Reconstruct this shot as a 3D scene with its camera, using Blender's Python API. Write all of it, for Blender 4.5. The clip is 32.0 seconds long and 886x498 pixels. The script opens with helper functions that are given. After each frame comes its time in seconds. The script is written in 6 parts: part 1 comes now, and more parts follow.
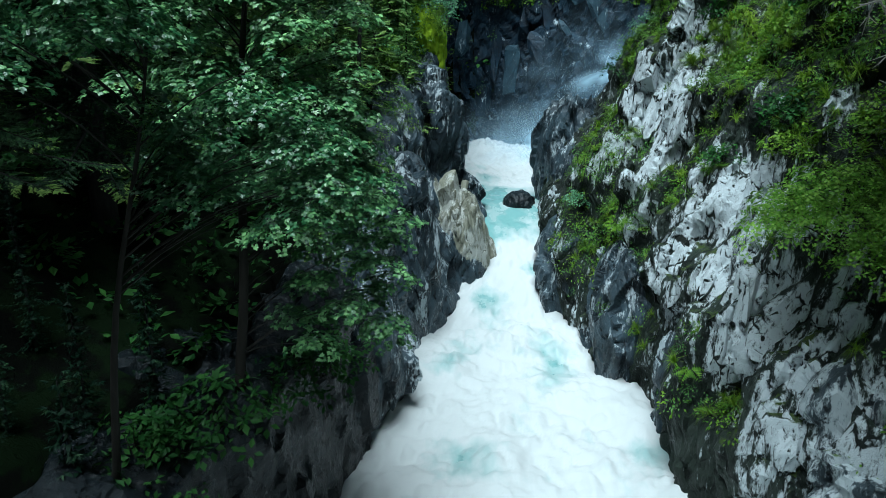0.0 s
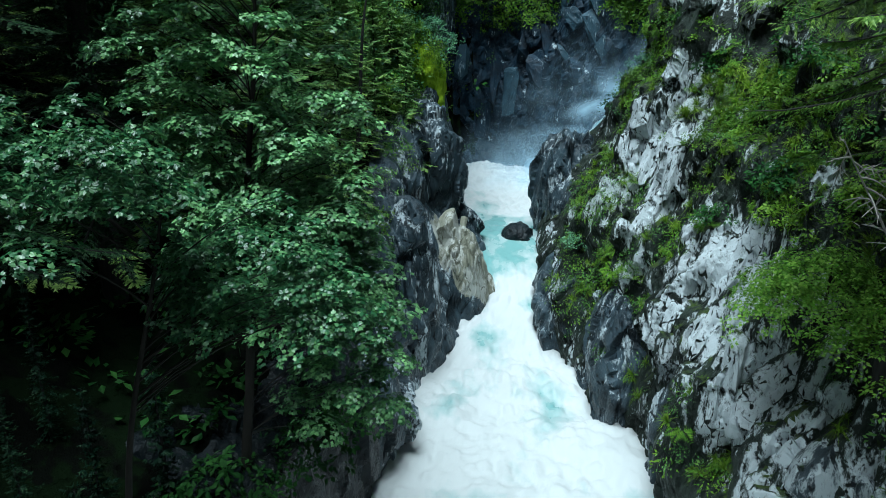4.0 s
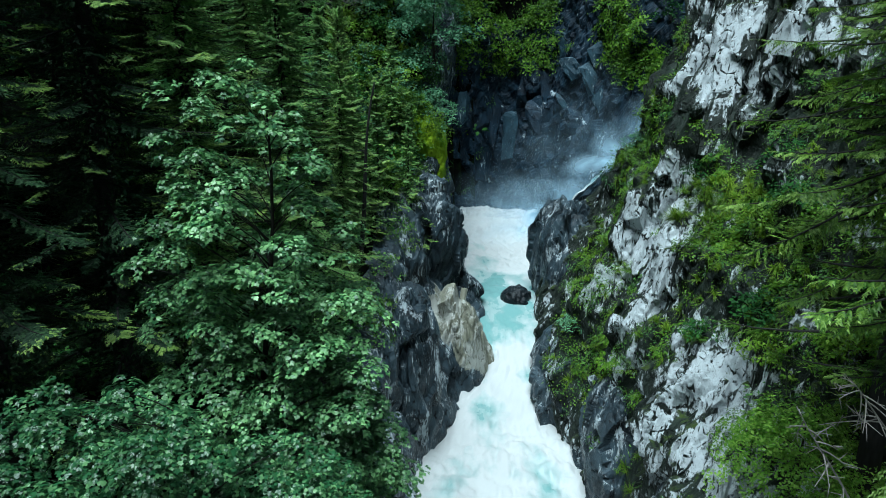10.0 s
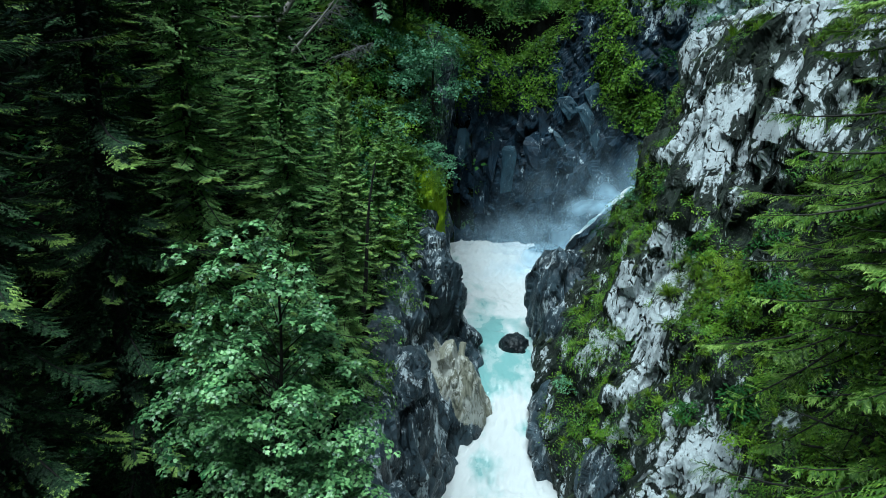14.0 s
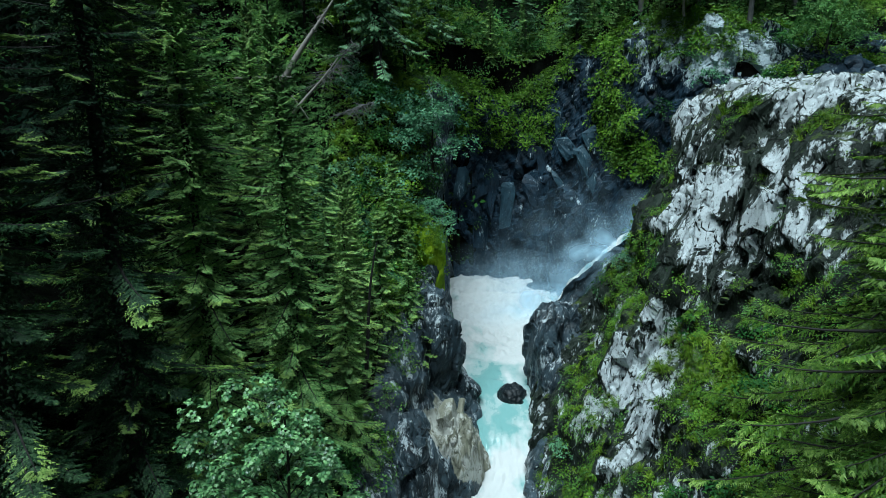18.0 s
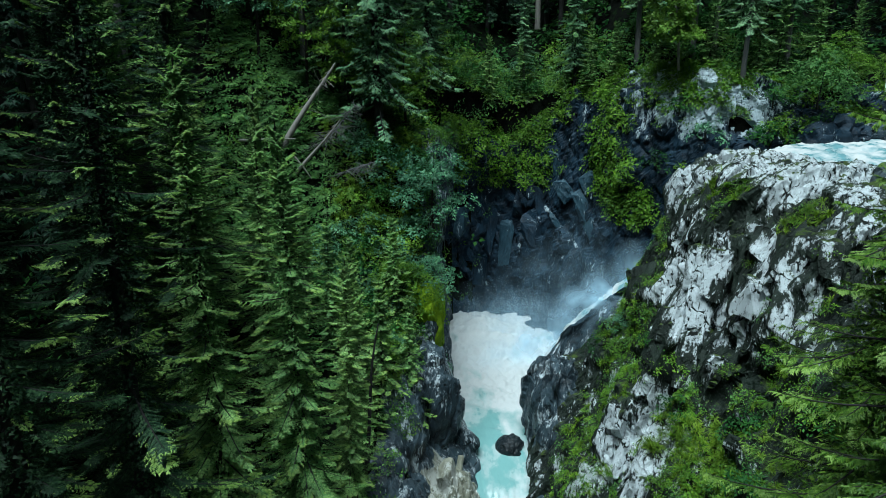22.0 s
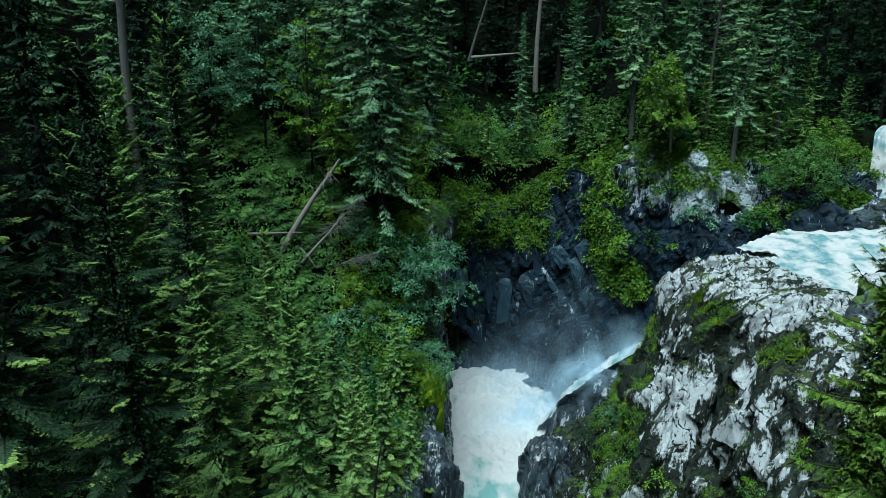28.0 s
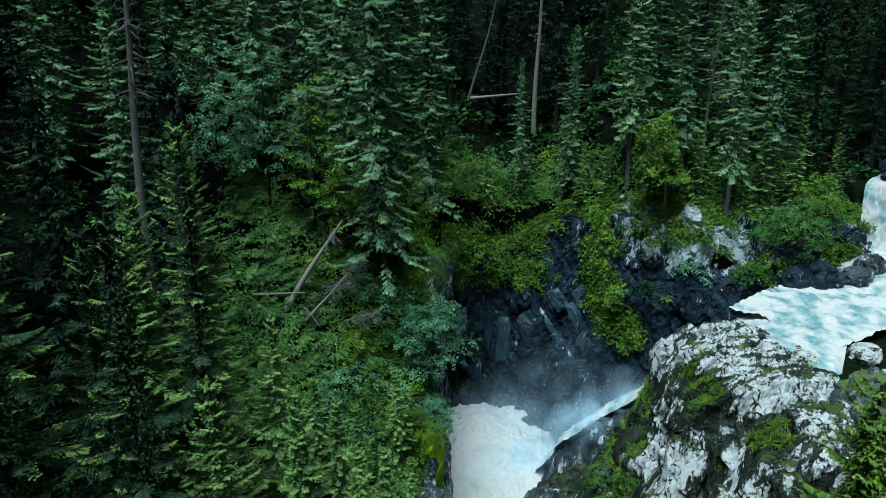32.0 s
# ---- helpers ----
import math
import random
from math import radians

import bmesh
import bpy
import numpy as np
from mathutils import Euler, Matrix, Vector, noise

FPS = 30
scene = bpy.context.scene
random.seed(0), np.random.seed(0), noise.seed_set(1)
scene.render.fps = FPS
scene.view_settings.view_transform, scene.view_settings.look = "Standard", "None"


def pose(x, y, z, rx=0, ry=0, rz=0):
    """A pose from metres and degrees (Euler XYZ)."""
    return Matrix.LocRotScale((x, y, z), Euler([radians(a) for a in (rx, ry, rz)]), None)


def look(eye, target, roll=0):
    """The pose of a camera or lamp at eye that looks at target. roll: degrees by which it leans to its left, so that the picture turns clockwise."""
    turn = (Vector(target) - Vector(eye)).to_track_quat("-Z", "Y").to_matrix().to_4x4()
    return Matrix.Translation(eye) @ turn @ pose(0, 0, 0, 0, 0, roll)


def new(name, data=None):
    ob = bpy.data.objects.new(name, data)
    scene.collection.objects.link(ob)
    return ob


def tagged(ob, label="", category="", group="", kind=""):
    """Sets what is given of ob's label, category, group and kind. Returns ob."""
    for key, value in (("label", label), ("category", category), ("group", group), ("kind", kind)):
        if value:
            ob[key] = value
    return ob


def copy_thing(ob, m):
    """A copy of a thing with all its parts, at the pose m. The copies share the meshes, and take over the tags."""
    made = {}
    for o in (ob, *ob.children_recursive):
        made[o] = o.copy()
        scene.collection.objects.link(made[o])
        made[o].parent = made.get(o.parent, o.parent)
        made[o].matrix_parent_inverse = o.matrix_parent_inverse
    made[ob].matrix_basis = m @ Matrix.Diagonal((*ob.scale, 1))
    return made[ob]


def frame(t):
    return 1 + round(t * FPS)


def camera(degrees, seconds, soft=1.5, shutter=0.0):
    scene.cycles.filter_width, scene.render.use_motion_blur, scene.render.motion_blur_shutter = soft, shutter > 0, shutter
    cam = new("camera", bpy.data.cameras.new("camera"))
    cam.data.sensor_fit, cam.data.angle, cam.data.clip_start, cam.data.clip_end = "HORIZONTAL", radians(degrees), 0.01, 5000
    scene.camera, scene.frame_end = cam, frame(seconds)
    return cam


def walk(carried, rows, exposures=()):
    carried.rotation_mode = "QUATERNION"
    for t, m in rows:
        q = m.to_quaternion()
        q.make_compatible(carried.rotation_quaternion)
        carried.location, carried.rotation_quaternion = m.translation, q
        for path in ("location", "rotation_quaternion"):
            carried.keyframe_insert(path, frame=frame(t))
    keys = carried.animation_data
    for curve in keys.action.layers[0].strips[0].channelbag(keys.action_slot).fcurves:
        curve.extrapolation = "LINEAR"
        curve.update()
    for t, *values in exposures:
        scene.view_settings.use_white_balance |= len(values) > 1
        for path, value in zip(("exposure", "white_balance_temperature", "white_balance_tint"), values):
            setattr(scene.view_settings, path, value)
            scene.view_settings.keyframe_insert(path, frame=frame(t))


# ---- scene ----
cam = camera(70.0, 32.0, soft=0.6)
METRES, EYE, TILT, LEAN, TURN = 30.0, 15.0, -15.3, 0.0, 0.0
ROWS = [
    (0.0, 0.0000, 0.0000, 0.0000, 0.000, 0.000, -0.000),
    (0.5, 0.0003, -0.0023, 0.0083, -0.007, 0.007, -0.010),
    (1.0, 0.0005, -0.0045, 0.0161, -0.014, 0.007, -0.010),
    (1.5, 0.0008, -0.0068, 0.0248, -0.007, -0.007, -0.000),
    (2.0, 0.0010, -0.0093, 0.0338, -0.007, -0.007, 0.000),
    (2.5, 0.0012, -0.0119, 0.0427, 0.000, -0.021, -0.000),
    (3.0, 0.0012, -0.0144, 0.0522, -0.007, -0.014, 0.010),
    (3.5, 0.0012, -0.0169, 0.0613, -0.007, -0.007, 0.020),
    (5.5, 0.0014, -0.0292, 0.1037, 0.028, -0.064, 0.030),
    (6.0, 0.0014, -0.0320, 0.1142, 0.043, -0.078, 0.040),
    (6.5, 0.0014, -0.0353, 0.1260, 0.043, -0.085, 0.010),
    (7.0, 0.0011, -0.0387, 0.1389, 0.028, -0.078, 0.010),
    (7.5, 0.0012, -0.0422, 0.1511, 0.035, -0.071, 0.030),
    (8.0, 0.0006, -0.0456, 0.1644, 0.014, -0.085, -0.000),
    (8.5, 0.0005, -0.0490, 0.1774, 0.014, -0.092, -0.010),
    (9.0, 0.0004, -0.0531, 0.1914, 0.014, -0.092, 0.000),
    (9.5, 0.0004, -0.0571, 0.2056, 0.021, -0.078, 0.010),
    (10.0, 0.0001, -0.0610, 0.2192, 0.021, -0.092, -0.010),
    (10.5, 0.0000, -0.0650, 0.2327, 0.014, -0.085, -0.010),
    (11.0, 0.0004, -0.0691, 0.2457, 0.014, -0.071, 0.020),
    (11.5, 0.0008, -0.0734, 0.2606, 0.021, -0.078, -0.000),
    (12.0, 0.0008, -0.0772, 0.2756, -0.007, -0.071, 0.030),
    (12.5, 0.0010, -0.0811, 0.2906, -0.000, -0.099, -0.030),
    (13.0, 0.0013, -0.0854, 0.3064, 0.007, -0.099, -0.010),
    (13.5, 0.0013, -0.0892, 0.3208, 0.007, -0.092, -0.010),
    (14.0, 0.0012, -0.0933, 0.3363, 0.007, -0.106, 0.000),
    (14.5, 0.0013, -0.0974, 0.3523, 0.007, -0.135, -0.030),
    (16.5, 0.0039, -0.1146, 0.4163, 0.078, -0.170, 0.080),
    (17.0, 0.0041, -0.1189, 0.4328, 0.078, -0.170, 0.080),
    (17.5, 0.0042, -0.1232, 0.4487, 0.071, -0.170, 0.080),
    (18.0, 0.0044, -0.1278, 0.4656, 0.078, -0.170, 0.090),
    (18.5, 0.0048, -0.1326, 0.4813, 0.099, -0.163, 0.090),
    (19.0, 0.0048, -0.1370, 0.4984, 0.085, -0.163, 0.080),
    (19.5, 0.0051, -0.1417, 0.5158, 0.085, -0.163, 0.070),
    (20.0, 0.0054, -0.1459, 0.5323, 0.078, -0.170, 0.060),
    (20.5, 0.0063, -0.1508, 0.5502, 0.106, -0.170, 0.070),
    (21.0, 0.0059, -0.1554, 0.5672, 0.099, -0.206, 0.070),
    (21.5, 0.0072, -0.1606, 0.5856, 0.135, -0.206, 0.100),
    (22.0, 0.0056, -0.1648, 0.6044, 0.071, -0.234, 0.070),
    (22.5, 0.0057, -0.1699, 0.6221, 0.078, -0.241, 0.070),
    (23.0, 0.0057, -0.1747, 0.6409, 0.078, -0.248, 0.080),
    (23.5, 0.0063, -0.1800, 0.6585, 0.092, -0.248, 0.090),
    (24.0, 0.0050, -0.1846, 0.6769, 0.050, -0.255, 0.060),
    (24.5, 0.0049, -0.1898, 0.6953, 0.043, -0.269, 0.040),
    (25.0, 0.0043, -0.1944, 0.7120, 0.021, -0.262, 0.030),
    (25.5, 0.0039, -0.1992, 0.7309, 0.007, -0.276, -0.000),
    (27.5, 0.0065, -0.2220, 0.8065, 0.106, -0.255, 0.070),
    (28.0, 0.0063, -0.2272, 0.8257, 0.099, -0.269, 0.070),
    (28.5, 0.0059, -0.2321, 0.8447, 0.085, -0.283, 0.070),
    (29.0, 0.0057, -0.2373, 0.8648, 0.085, -0.298, 0.080),
    (29.5, 0.0060, -0.2427, 0.8850, 0.099, -0.319, 0.080),
    (30.0, 0.0053, -0.2473, 0.9040, 0.071, -0.326, 0.090),
    (30.5, 0.0049, -0.2526, 0.9244, 0.057, -0.347, 0.080),
    (31.0, 0.0052, -0.2576, 0.9431, 0.064, -0.361, 0.090),
    (31.5, 0.0051, -0.2630, 0.9622, 0.050, -0.376, 0.090),
    (32.0, 0.0054, -0.2682, 0.9813, 0.057, -0.376, 0.090),
]
EXPOSURES = [(0.0, 0.58, 5260, -5), (32.0, 0.32, 5370, -7)]
walk(cam, [(t, pose(0, 0, EYE, TILT, LEAN, TURN) @ pose(METRES * x, METRES * y, METRES * z, 90 + pitch, roll, yaw)) for t, x, y, z, yaw, pitch, roll in ROWS], EXPOSURES)

# ---------------------------------------------------------------- light
SUN_UP, SUN_ROUND = 74.0, 208.0
world = bpy.data.worlds.new("overcast_sky")
scene.world = world
world.use_nodes = True
wn = world.node_tree.nodes
sky = wn.new("ShaderNodeTexSky")
sky.sky_type, sky.sun_disc = "NISHITA", False
sky.sun_elevation, sky.sun_rotation = radians(SUN_UP), radians(SUN_ROUND)
sky.air_density, sky.dust_density = 1.0, 3.0
world.node_tree.links.new(sky.outputs["Color"], wn["Background"].inputs["Color"])
wn["Background"].inputs["Strength"].default_value = 0.012
sun = new("sun", bpy.data.lights.new("sun", "SUN"))
sun.data.energy, sun.data.angle, sun.data.color = 3.9, radians(36), (1.0, 0.97, 0.93)
sun.matrix_world = look((0, 0, 80), (-math.sin(radians(SUN_ROUND)) * 30, -math.cos(radians(SUN_ROUND)) * 30, 80 - 30 * math.tan(radians(SUN_UP))))

# ---------------------------------------------------------------- numbers and noise
rng = np.random.default_rng(7)


def hashed(ix, iy, iz, k):
    """A repeatable random number from 0 to 1 for a lattice point."""
    h = (ix.astype(np.int64) * 374761393 + iy.astype(np.int64) * 668265263 + iz.astype(np.int64) * 2147483647 + k * 1274126177) & 0xFFFFFFFF
    h = ((h ^ (h >> 13)) * 1274126177) & 0xFFFFFFFF
    h = ((h ^ (h >> 16)) * 668265263) & 0xFFFFFFFF
    return (h ^ (h >> 15)) / 4294967295.0


def value_noise(p, k=0):
    i = np.floor(p).astype(np.int64)
    f = p - i
    f = f * f * (3 - 2 * f)
    out = 0
    for a in (0, 1):
        for b in (0, 1):
            for c in (0, 1):
                w = (f[:, 0] if a else 1 - f[:, 0]) * (f[:, 1] if b else 1 - f[:, 1]) * (f[:, 2] if c else 1 - f[:, 2])
                out = out + w * hashed(i[:, 0] + a, i[:, 1] + b, i[:, 2] + c, k)
    return out * 2 - 1


def fbm(p, octaves=4, k=0):
    out, amp = 0, 0.5
    for o in range(octaves):
        out = out + amp * value_noise(p * 2 ** o + 17.3 * o, k + o)
        amp *= 0.5
    return out


def facets(p, k=0, sharp=16.0):
    """Rock broken along joints: each cell has its own height and its own tilted face, worn a little where they meet."""
    i = np.floor(p).astype(np.int64)
    total, weight, d1, d2 = np.zeros(len(p)), np.zeros(len(p)), np.full(len(p), 9e9), np.full(len(p), 9e9)
    for a in (-1, 0, 1):
        for b in (-1, 0, 1):
            for c in (-1, 0, 1):
                j = i + np.array((a, b, c))
                h = [hashed(j[:, 0], j[:, 1], j[:, 2], k + n) for n in range(7)]
                v = p - (j + np.stack(h[:3], 1))
                d = (v ** 2).sum(1)
                face = (h[3] * 2 - 1) + 1.0 * (v[:, 0] * (h[4] * 2 - 1) + v[:, 1] * (h[5] * 2 - 1) + v[:, 2] * (h[6] * 2 - 1))
                w = np.exp(-sharp * np.minimum(d, 4))
                total, weight = total + w * face, weight + w
                near = d < d1
                d2 = np.where(near, d1, np.minimum(d2, d))
                d1 = np.where(near, d, d1)
    crack = np.clip((np.sqrt(d2) - np.sqrt(d1)) / 0.16, 0, 1)
    return total / np.maximum(weight, 1e-12) - 0.22 * (1 - crack) ** 2


def turned(p, ax=0.0, ay=0.0, az=0.0):
    return p @ np.array(Euler((radians(ax), radians(ay), radians(az))).to_matrix())


def curve(xs, ys, at):
    """Smooth interpolation (Catmull-Rom) of ys over xs."""
    xs, ys, at = np.asarray(xs, float), np.asarray(ys, float), np.clip(np.asarray(at, float), xs[0], xs[-1])
    m = np.gradient(ys, xs)
    i = np.clip(np.searchsorted(xs, at) - 1, 0, len(xs) - 2)
    h = xs[i + 1] - xs[i]
    t = (at - xs[i]) / h
    return (2 * t ** 3 - 3 * t ** 2 + 1) * ys[i] + (t ** 3 - 2 * t ** 2 + t) * h * m[i] + (3 * t ** 2 - 2 * t ** 3) * ys[i + 1] + (t ** 3 - t ** 2) * h * m[i + 1]


# ---------------------------------------------------------------- mesh makers
def raw_mesh(name, verts, faces, smooth=False, slots=None):
    """A mesh from arrays: verts N x 3, faces M x 3 or M x 4."""
    verts, faces = np.ascontiguousarray(verts, np.float32), np.ascontiguousarray(faces, np.int32)
    me = bpy.data.meshes.new(name)
    n, k = faces.shape
    me.vertices.add(len(verts))
    me.vertices.foreach_set("co", verts.ravel())
    me.loops.add(n * k)
    me.loops.foreach_set("vertex_index", faces.ravel())
    me.polygons.add(n)
    me.polygons.foreach_set("loop_start", np.arange(0, n * k, k, dtype=np.int32))
    me.polygons.foreach_set("use_smooth", np.full(n, smooth))
    if slots is not None:
        me.polygons.foreach_set("material_index", np.ascontiguousarray(slots, np.int32))
    me.update(calc_edges=True)
    return me


def put_mesh(name, me, material, parent=None, label=""):
    if not me.materials:
        for m in material if isinstance(material, tuple) else (material,):
            me.materials.append(m)
    ob = new(name, me)
    if parent:
        ob.parent = parent
    if label:
        ob["label"] = label
    return ob


def part(name, bm, material, parent=None, label="", smooth=True):
    me = bpy.data.meshes.new(name)
    bm.to_mesh(me)
    bm.free()
    for f in me.polygons:
        f.use_smooth = smooth
    return put_mesh(name, me, material, parent, label)


def grid_faces(nu, nv):
    a = np.arange((nu - 1) * nv).reshape(nu - 1, nv)[:, :-1].ravel()
    return np.stack([a, a + nv, a + nv + 1, a + 1], 1)


def grid_normals(g):
    du, dv = np.gradient(g, axis=0), np.gradient(g, axis=1)
    n = np.cross(du, dv)
    return n / np.maximum(np.linalg.norm(n, axis=2, keepdims=True), 1e-9)


def tube(path, radii, sides=7):
    """Verts and quads of a tapering tube along a path."""
    path, radii = np.asarray(path, float), np.asarray(radii, float)
    t = np.gradient(path, axis=0)
    t /= np.linalg.norm(t, axis=1, keepdims=True)
    ref = np.where(np.abs(t[:, 2:3]) > 0.9, np.array([[1.0, 0, 0]]), np.array([[0, 0, 1.0]]))
    u = np.cross(t, ref)
    u /= np.linalg.norm(u, axis=1, keepdims=True)
    w = np.cross(t, u)
    a = np.linspace(0, 2 * np.pi, sides, endpoint=False)
    v = path[:, None] + radii[:, None, None] * (u[:, None] * np.cos(a)[None, :, None] + w[:, None] * np.sin(a)[None, :, None])
    n = len(path)
    f = []
    for i in range(n - 1):
        for j in range(sides):
            f.append((i * sides + j, i * sides + (j + 1) % sides, (i + 1) * sides + (j + 1) % sides, (i + 1) * sides + j))
    return v.reshape(-1, 3), np.array(f)


def joined(pieces):
    """Joins (verts, faces) pairs with faces of the same size."""
    vs, fs, n = [], [], 0
    for v, f in pieces:
        vs.append(v), fs.append(f + n)
        n += len(v)
    return np.concatenate(vs), np.concatenate(fs)


def unit(v):
    return v / np.maximum(np.linalg.norm(v, axis=-1, keepdims=True), 1e-9)


def stamped(shape, faces, places, along, up, size):
    """Copies of a small shape (x across, y along, z up) as one set of arrays."""
    y = unit(along)
    x = unit(np.cross(y, up))
    z = np.cross(x, y)
    size = np.asarray(size, float).reshape(-1, 1, 1)
    v = places[:, None] + size * (shape[None, :, 0:1] * x[:, None] + shape[None, :, 1:2] * y[:, None] + shape[None, :, 2:3] * z[:, None])
    f = faces[None] + (np.arange(len(places)) * len(shape))[:, None, None]
    return v.reshape(-1, 3), f.reshape(-1, faces.shape[1])


def directions(n, r=None):
    r = r or rng
    return unit(r.normal(size=(n, 3)))


# ---------------------------------------------------------------- materials
def node_material(name):
    m = bpy.data.materials.new(name)
    m.use_nodes = True
    nt = m.node_tree
    return m, nt, nt.nodes["Principled BSDF"], nt.nodes["Material Output"]


def add(nt, kind, **values):
    n = nt.nodes.new(kind)
    for key, v in values.items():
        if key in n.inputs:
            n.inputs[key].default_value = v
    return n


def ramp(nt, source, stops):
    r = nt.nodes.new("ShaderNodeValToRGB")
    e = r.color_ramp.elements
    e[0].position, e[0].color = stops[0][0], (*stops[0][1], 1)
    e[1].position, e[1].color = stops[-1][0], (*stops[-1][1], 1)
    for p, c in stops[1:-1]:
        e.new(p).color = (*c, 1)
    nt.links.new(source, r.inputs["Fac"])
    return r.outputs["Color"]


def noise_of(nt, scale, detail=4.0, stretch=None, turn=None, rough=0.55):
    g = nt.nodes.new("ShaderNodeNewGeometry")
    mp = nt.nodes.new("ShaderNodeMapping")
    nt.links.new(g.outputs["Position"], mp.inputs["Vector"])
    if stretch:
        mp.inputs["Scale"].default_value = stretch
    if turn:
        mp.inputs["Rotation"].default_value = [radians(a) for a in turn]
    n = add(nt, "ShaderNodeTexNoise", Scale=scale, Detail=detail, Roughness=rough)
    nt.links.new(mp.outputs["Vector"], n.inputs["Vector"])
    return n.outputs["Fac"]


def mixed(nt, fac, a, b):
    m = nt.nodes.new("ShaderNodeMix")
    m.data_type = "RGBA"
    for s, v in ((m.inputs[6], a), (m.inputs[7], b)):
        if isinstance(v, tuple):
            s.default_value = (*v, 1)
        else:
            nt.links.new(v, s)
    if isinstance(fac, float):
        m.inputs[0].default_value = fac
    else:
        nt.links.new(fac, m.inputs[0])
    return m.outputs[2]


def maths(nt, op, a, b=None):
    m = nt.nodes.new("ShaderNodeMath")
    m.operation = op
    for s, v in zip(m.inputs, (a, b)):
        if isinstance(v, (int, float)):
            s.default_value = v
        elif v is not None:
            nt.links.new(v, s)
    return m.outputs[0]


def bumped(nt, shader, height, strength=0.5, distance=0.05):
    b = add(nt, "ShaderNodeBump", Strength=strength, Distance=distance)
    nt.links.new(height, b.inputs["Height"])
    nt.links.new(b.outputs["Normal"], shader.inputs["Normal"])


def rock_material(name, dark, mid, pale, pale_from, pale_to, moss=0.5, rough=(0.35, 0.75), moss_colour=(0.06, 0.10, 0.018), cover_from=None, crazed=0.36, relief=0.06):
    """Bare rock with pale lichen in steep streaks, cracks, and moss on what faces up."""
    m, nt, bsdf, _ = node_material(name)
    dark, mid = [(c[0] * 0.80, c[1], c[2] * 1.12) for c in (dark, mid)]
    pale = (pale[0] * 0.94, pale[1], pale[2] * 1.02)
    base = mixed(nt, ramp(nt, noise_of(nt, 0.8, 6), [(0.35, (0, 0, 0)), (0.65, (1, 1, 1))]), dark, mid)
    streak = noise_of(nt, 0.55, 5, (2.2, 2.2, 0.6), (0, 28, 0), 0.6)
    rag = noise_of(nt, 3.0, 10, (2.4, 2.4, 0.6), (0, 22, 0), 0.72)
    patch = maths(nt, "ADD", maths(nt, "MULTIPLY", streak, 0.55), maths(nt, "MULTIPLY", rag, 0.45))
    # this weight carries lichen, and light and shade painted from the relief
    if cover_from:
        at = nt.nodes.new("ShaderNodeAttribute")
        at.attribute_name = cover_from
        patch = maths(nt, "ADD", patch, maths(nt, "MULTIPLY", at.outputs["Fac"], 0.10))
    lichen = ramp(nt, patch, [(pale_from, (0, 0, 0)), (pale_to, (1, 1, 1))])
    speck = ramp(nt, noise_of(nt, 3.2, 10, (1.6, 1.6, 0.7), (0, 28, 0), 0.78), [(0.34, (0, 0, 0)), (0.46, (1, 1, 1))])
    lichen = maths(nt, "MULTIPLY", lichen, speck)
    tone = mixed(nt, noise_of(nt, 2.5, 5), pale, tuple(c * 0.86 for c in pale))
    col = mixed(nt, lichen, base, tone)
    gp = nt.nodes.new("ShaderNodeNewGeometry")
    jp = nt.nodes.new("ShaderNodeMapping")
    jp.inputs["Rotation"].default_value, jp.inputs["Scale"].default_value = (radians(8), radians(30), 0), (1.0, 1.0, 0.42)
    wobble = add(nt, "ShaderNodeTexNoise", Scale=1.3, Detail=5.0)
    shift = nt.nodes.new("ShaderNodeVectorMath")
    nt.links.new(gp.outputs["Position"], wobble.inputs["Vector"])
    nt.links.new(gp.outputs["Position"], shift.inputs[0])
    less = nt.nodes.new("ShaderNodeVectorMath")
    less.operation = "SCALE"
    less.inputs["Scale"].default_value = 0.3
    nt.links.new(wobble.outputs["Color"], less.inputs[0])
    nt.links.new(less.outputs[0], shift.inputs[1])
    nt.links.new(shift.outputs[0], jp.inputs["Vector"])
    joint = add(nt, "ShaderNodeTexVoronoi", Scale=0.95)
    joint.feature = "DISTANCE_TO_EDGE"
    nt.links.new(jp.outputs["Vector"], joint.inputs["Vector"])
    crack = ramp(nt, maths(nt, "ADD", joint.outputs["Distance"], maths(nt, "MULTIPLY", maths(nt, "SUBTRACT", noise_of(nt, 4.0, 6), 0.40), 0.5)), [(0.0, (0, 0, 0)), (0.045, (1, 1, 1))])
    fine = add(nt, "ShaderNodeTexVoronoi", Scale=2.7)
    fine.feature = "DISTANCE_TO_EDGE"
    nt.links.new(jp.outputs["Vector"], fine.inputs["Vector"])
    hair = ramp(nt, maths(nt, "ADD", fine.outputs["Distance"], maths(nt, "MULTIPLY", maths(nt, "SUBTRACT", noise_of(nt, 1.6, 5), crazed), 0.7)), [(0.0, (0, 0, 0)), (0.05, (1, 1, 1))])
    crack = maths(nt, "MULTIPLY", crack, hair)
    col = mixed(nt, crack, tuple(c * 0.8 for c in dark), col)
    g = nt.nodes.new("ShaderNodeNewGeometry")
    sep = nt.nodes.new("ShaderNodeSeparateXYZ")
    nt.links.new(g.outputs["Normal"], sep.inputs["Vector"])
    up = maths(nt, "ADD", maths(nt, "MULTIPLY", sep.outputs["Z"], 0.4), maths(nt, "SUBTRACT", noise_of(nt, 1.1, 6, None, None, 0.65), 0.5))
    cover = ramp(nt, up, [(0.62 - 0.4 * moss, (0, 0, 0)), (0.70 - 0.4 * moss, (1, 1, 1))])
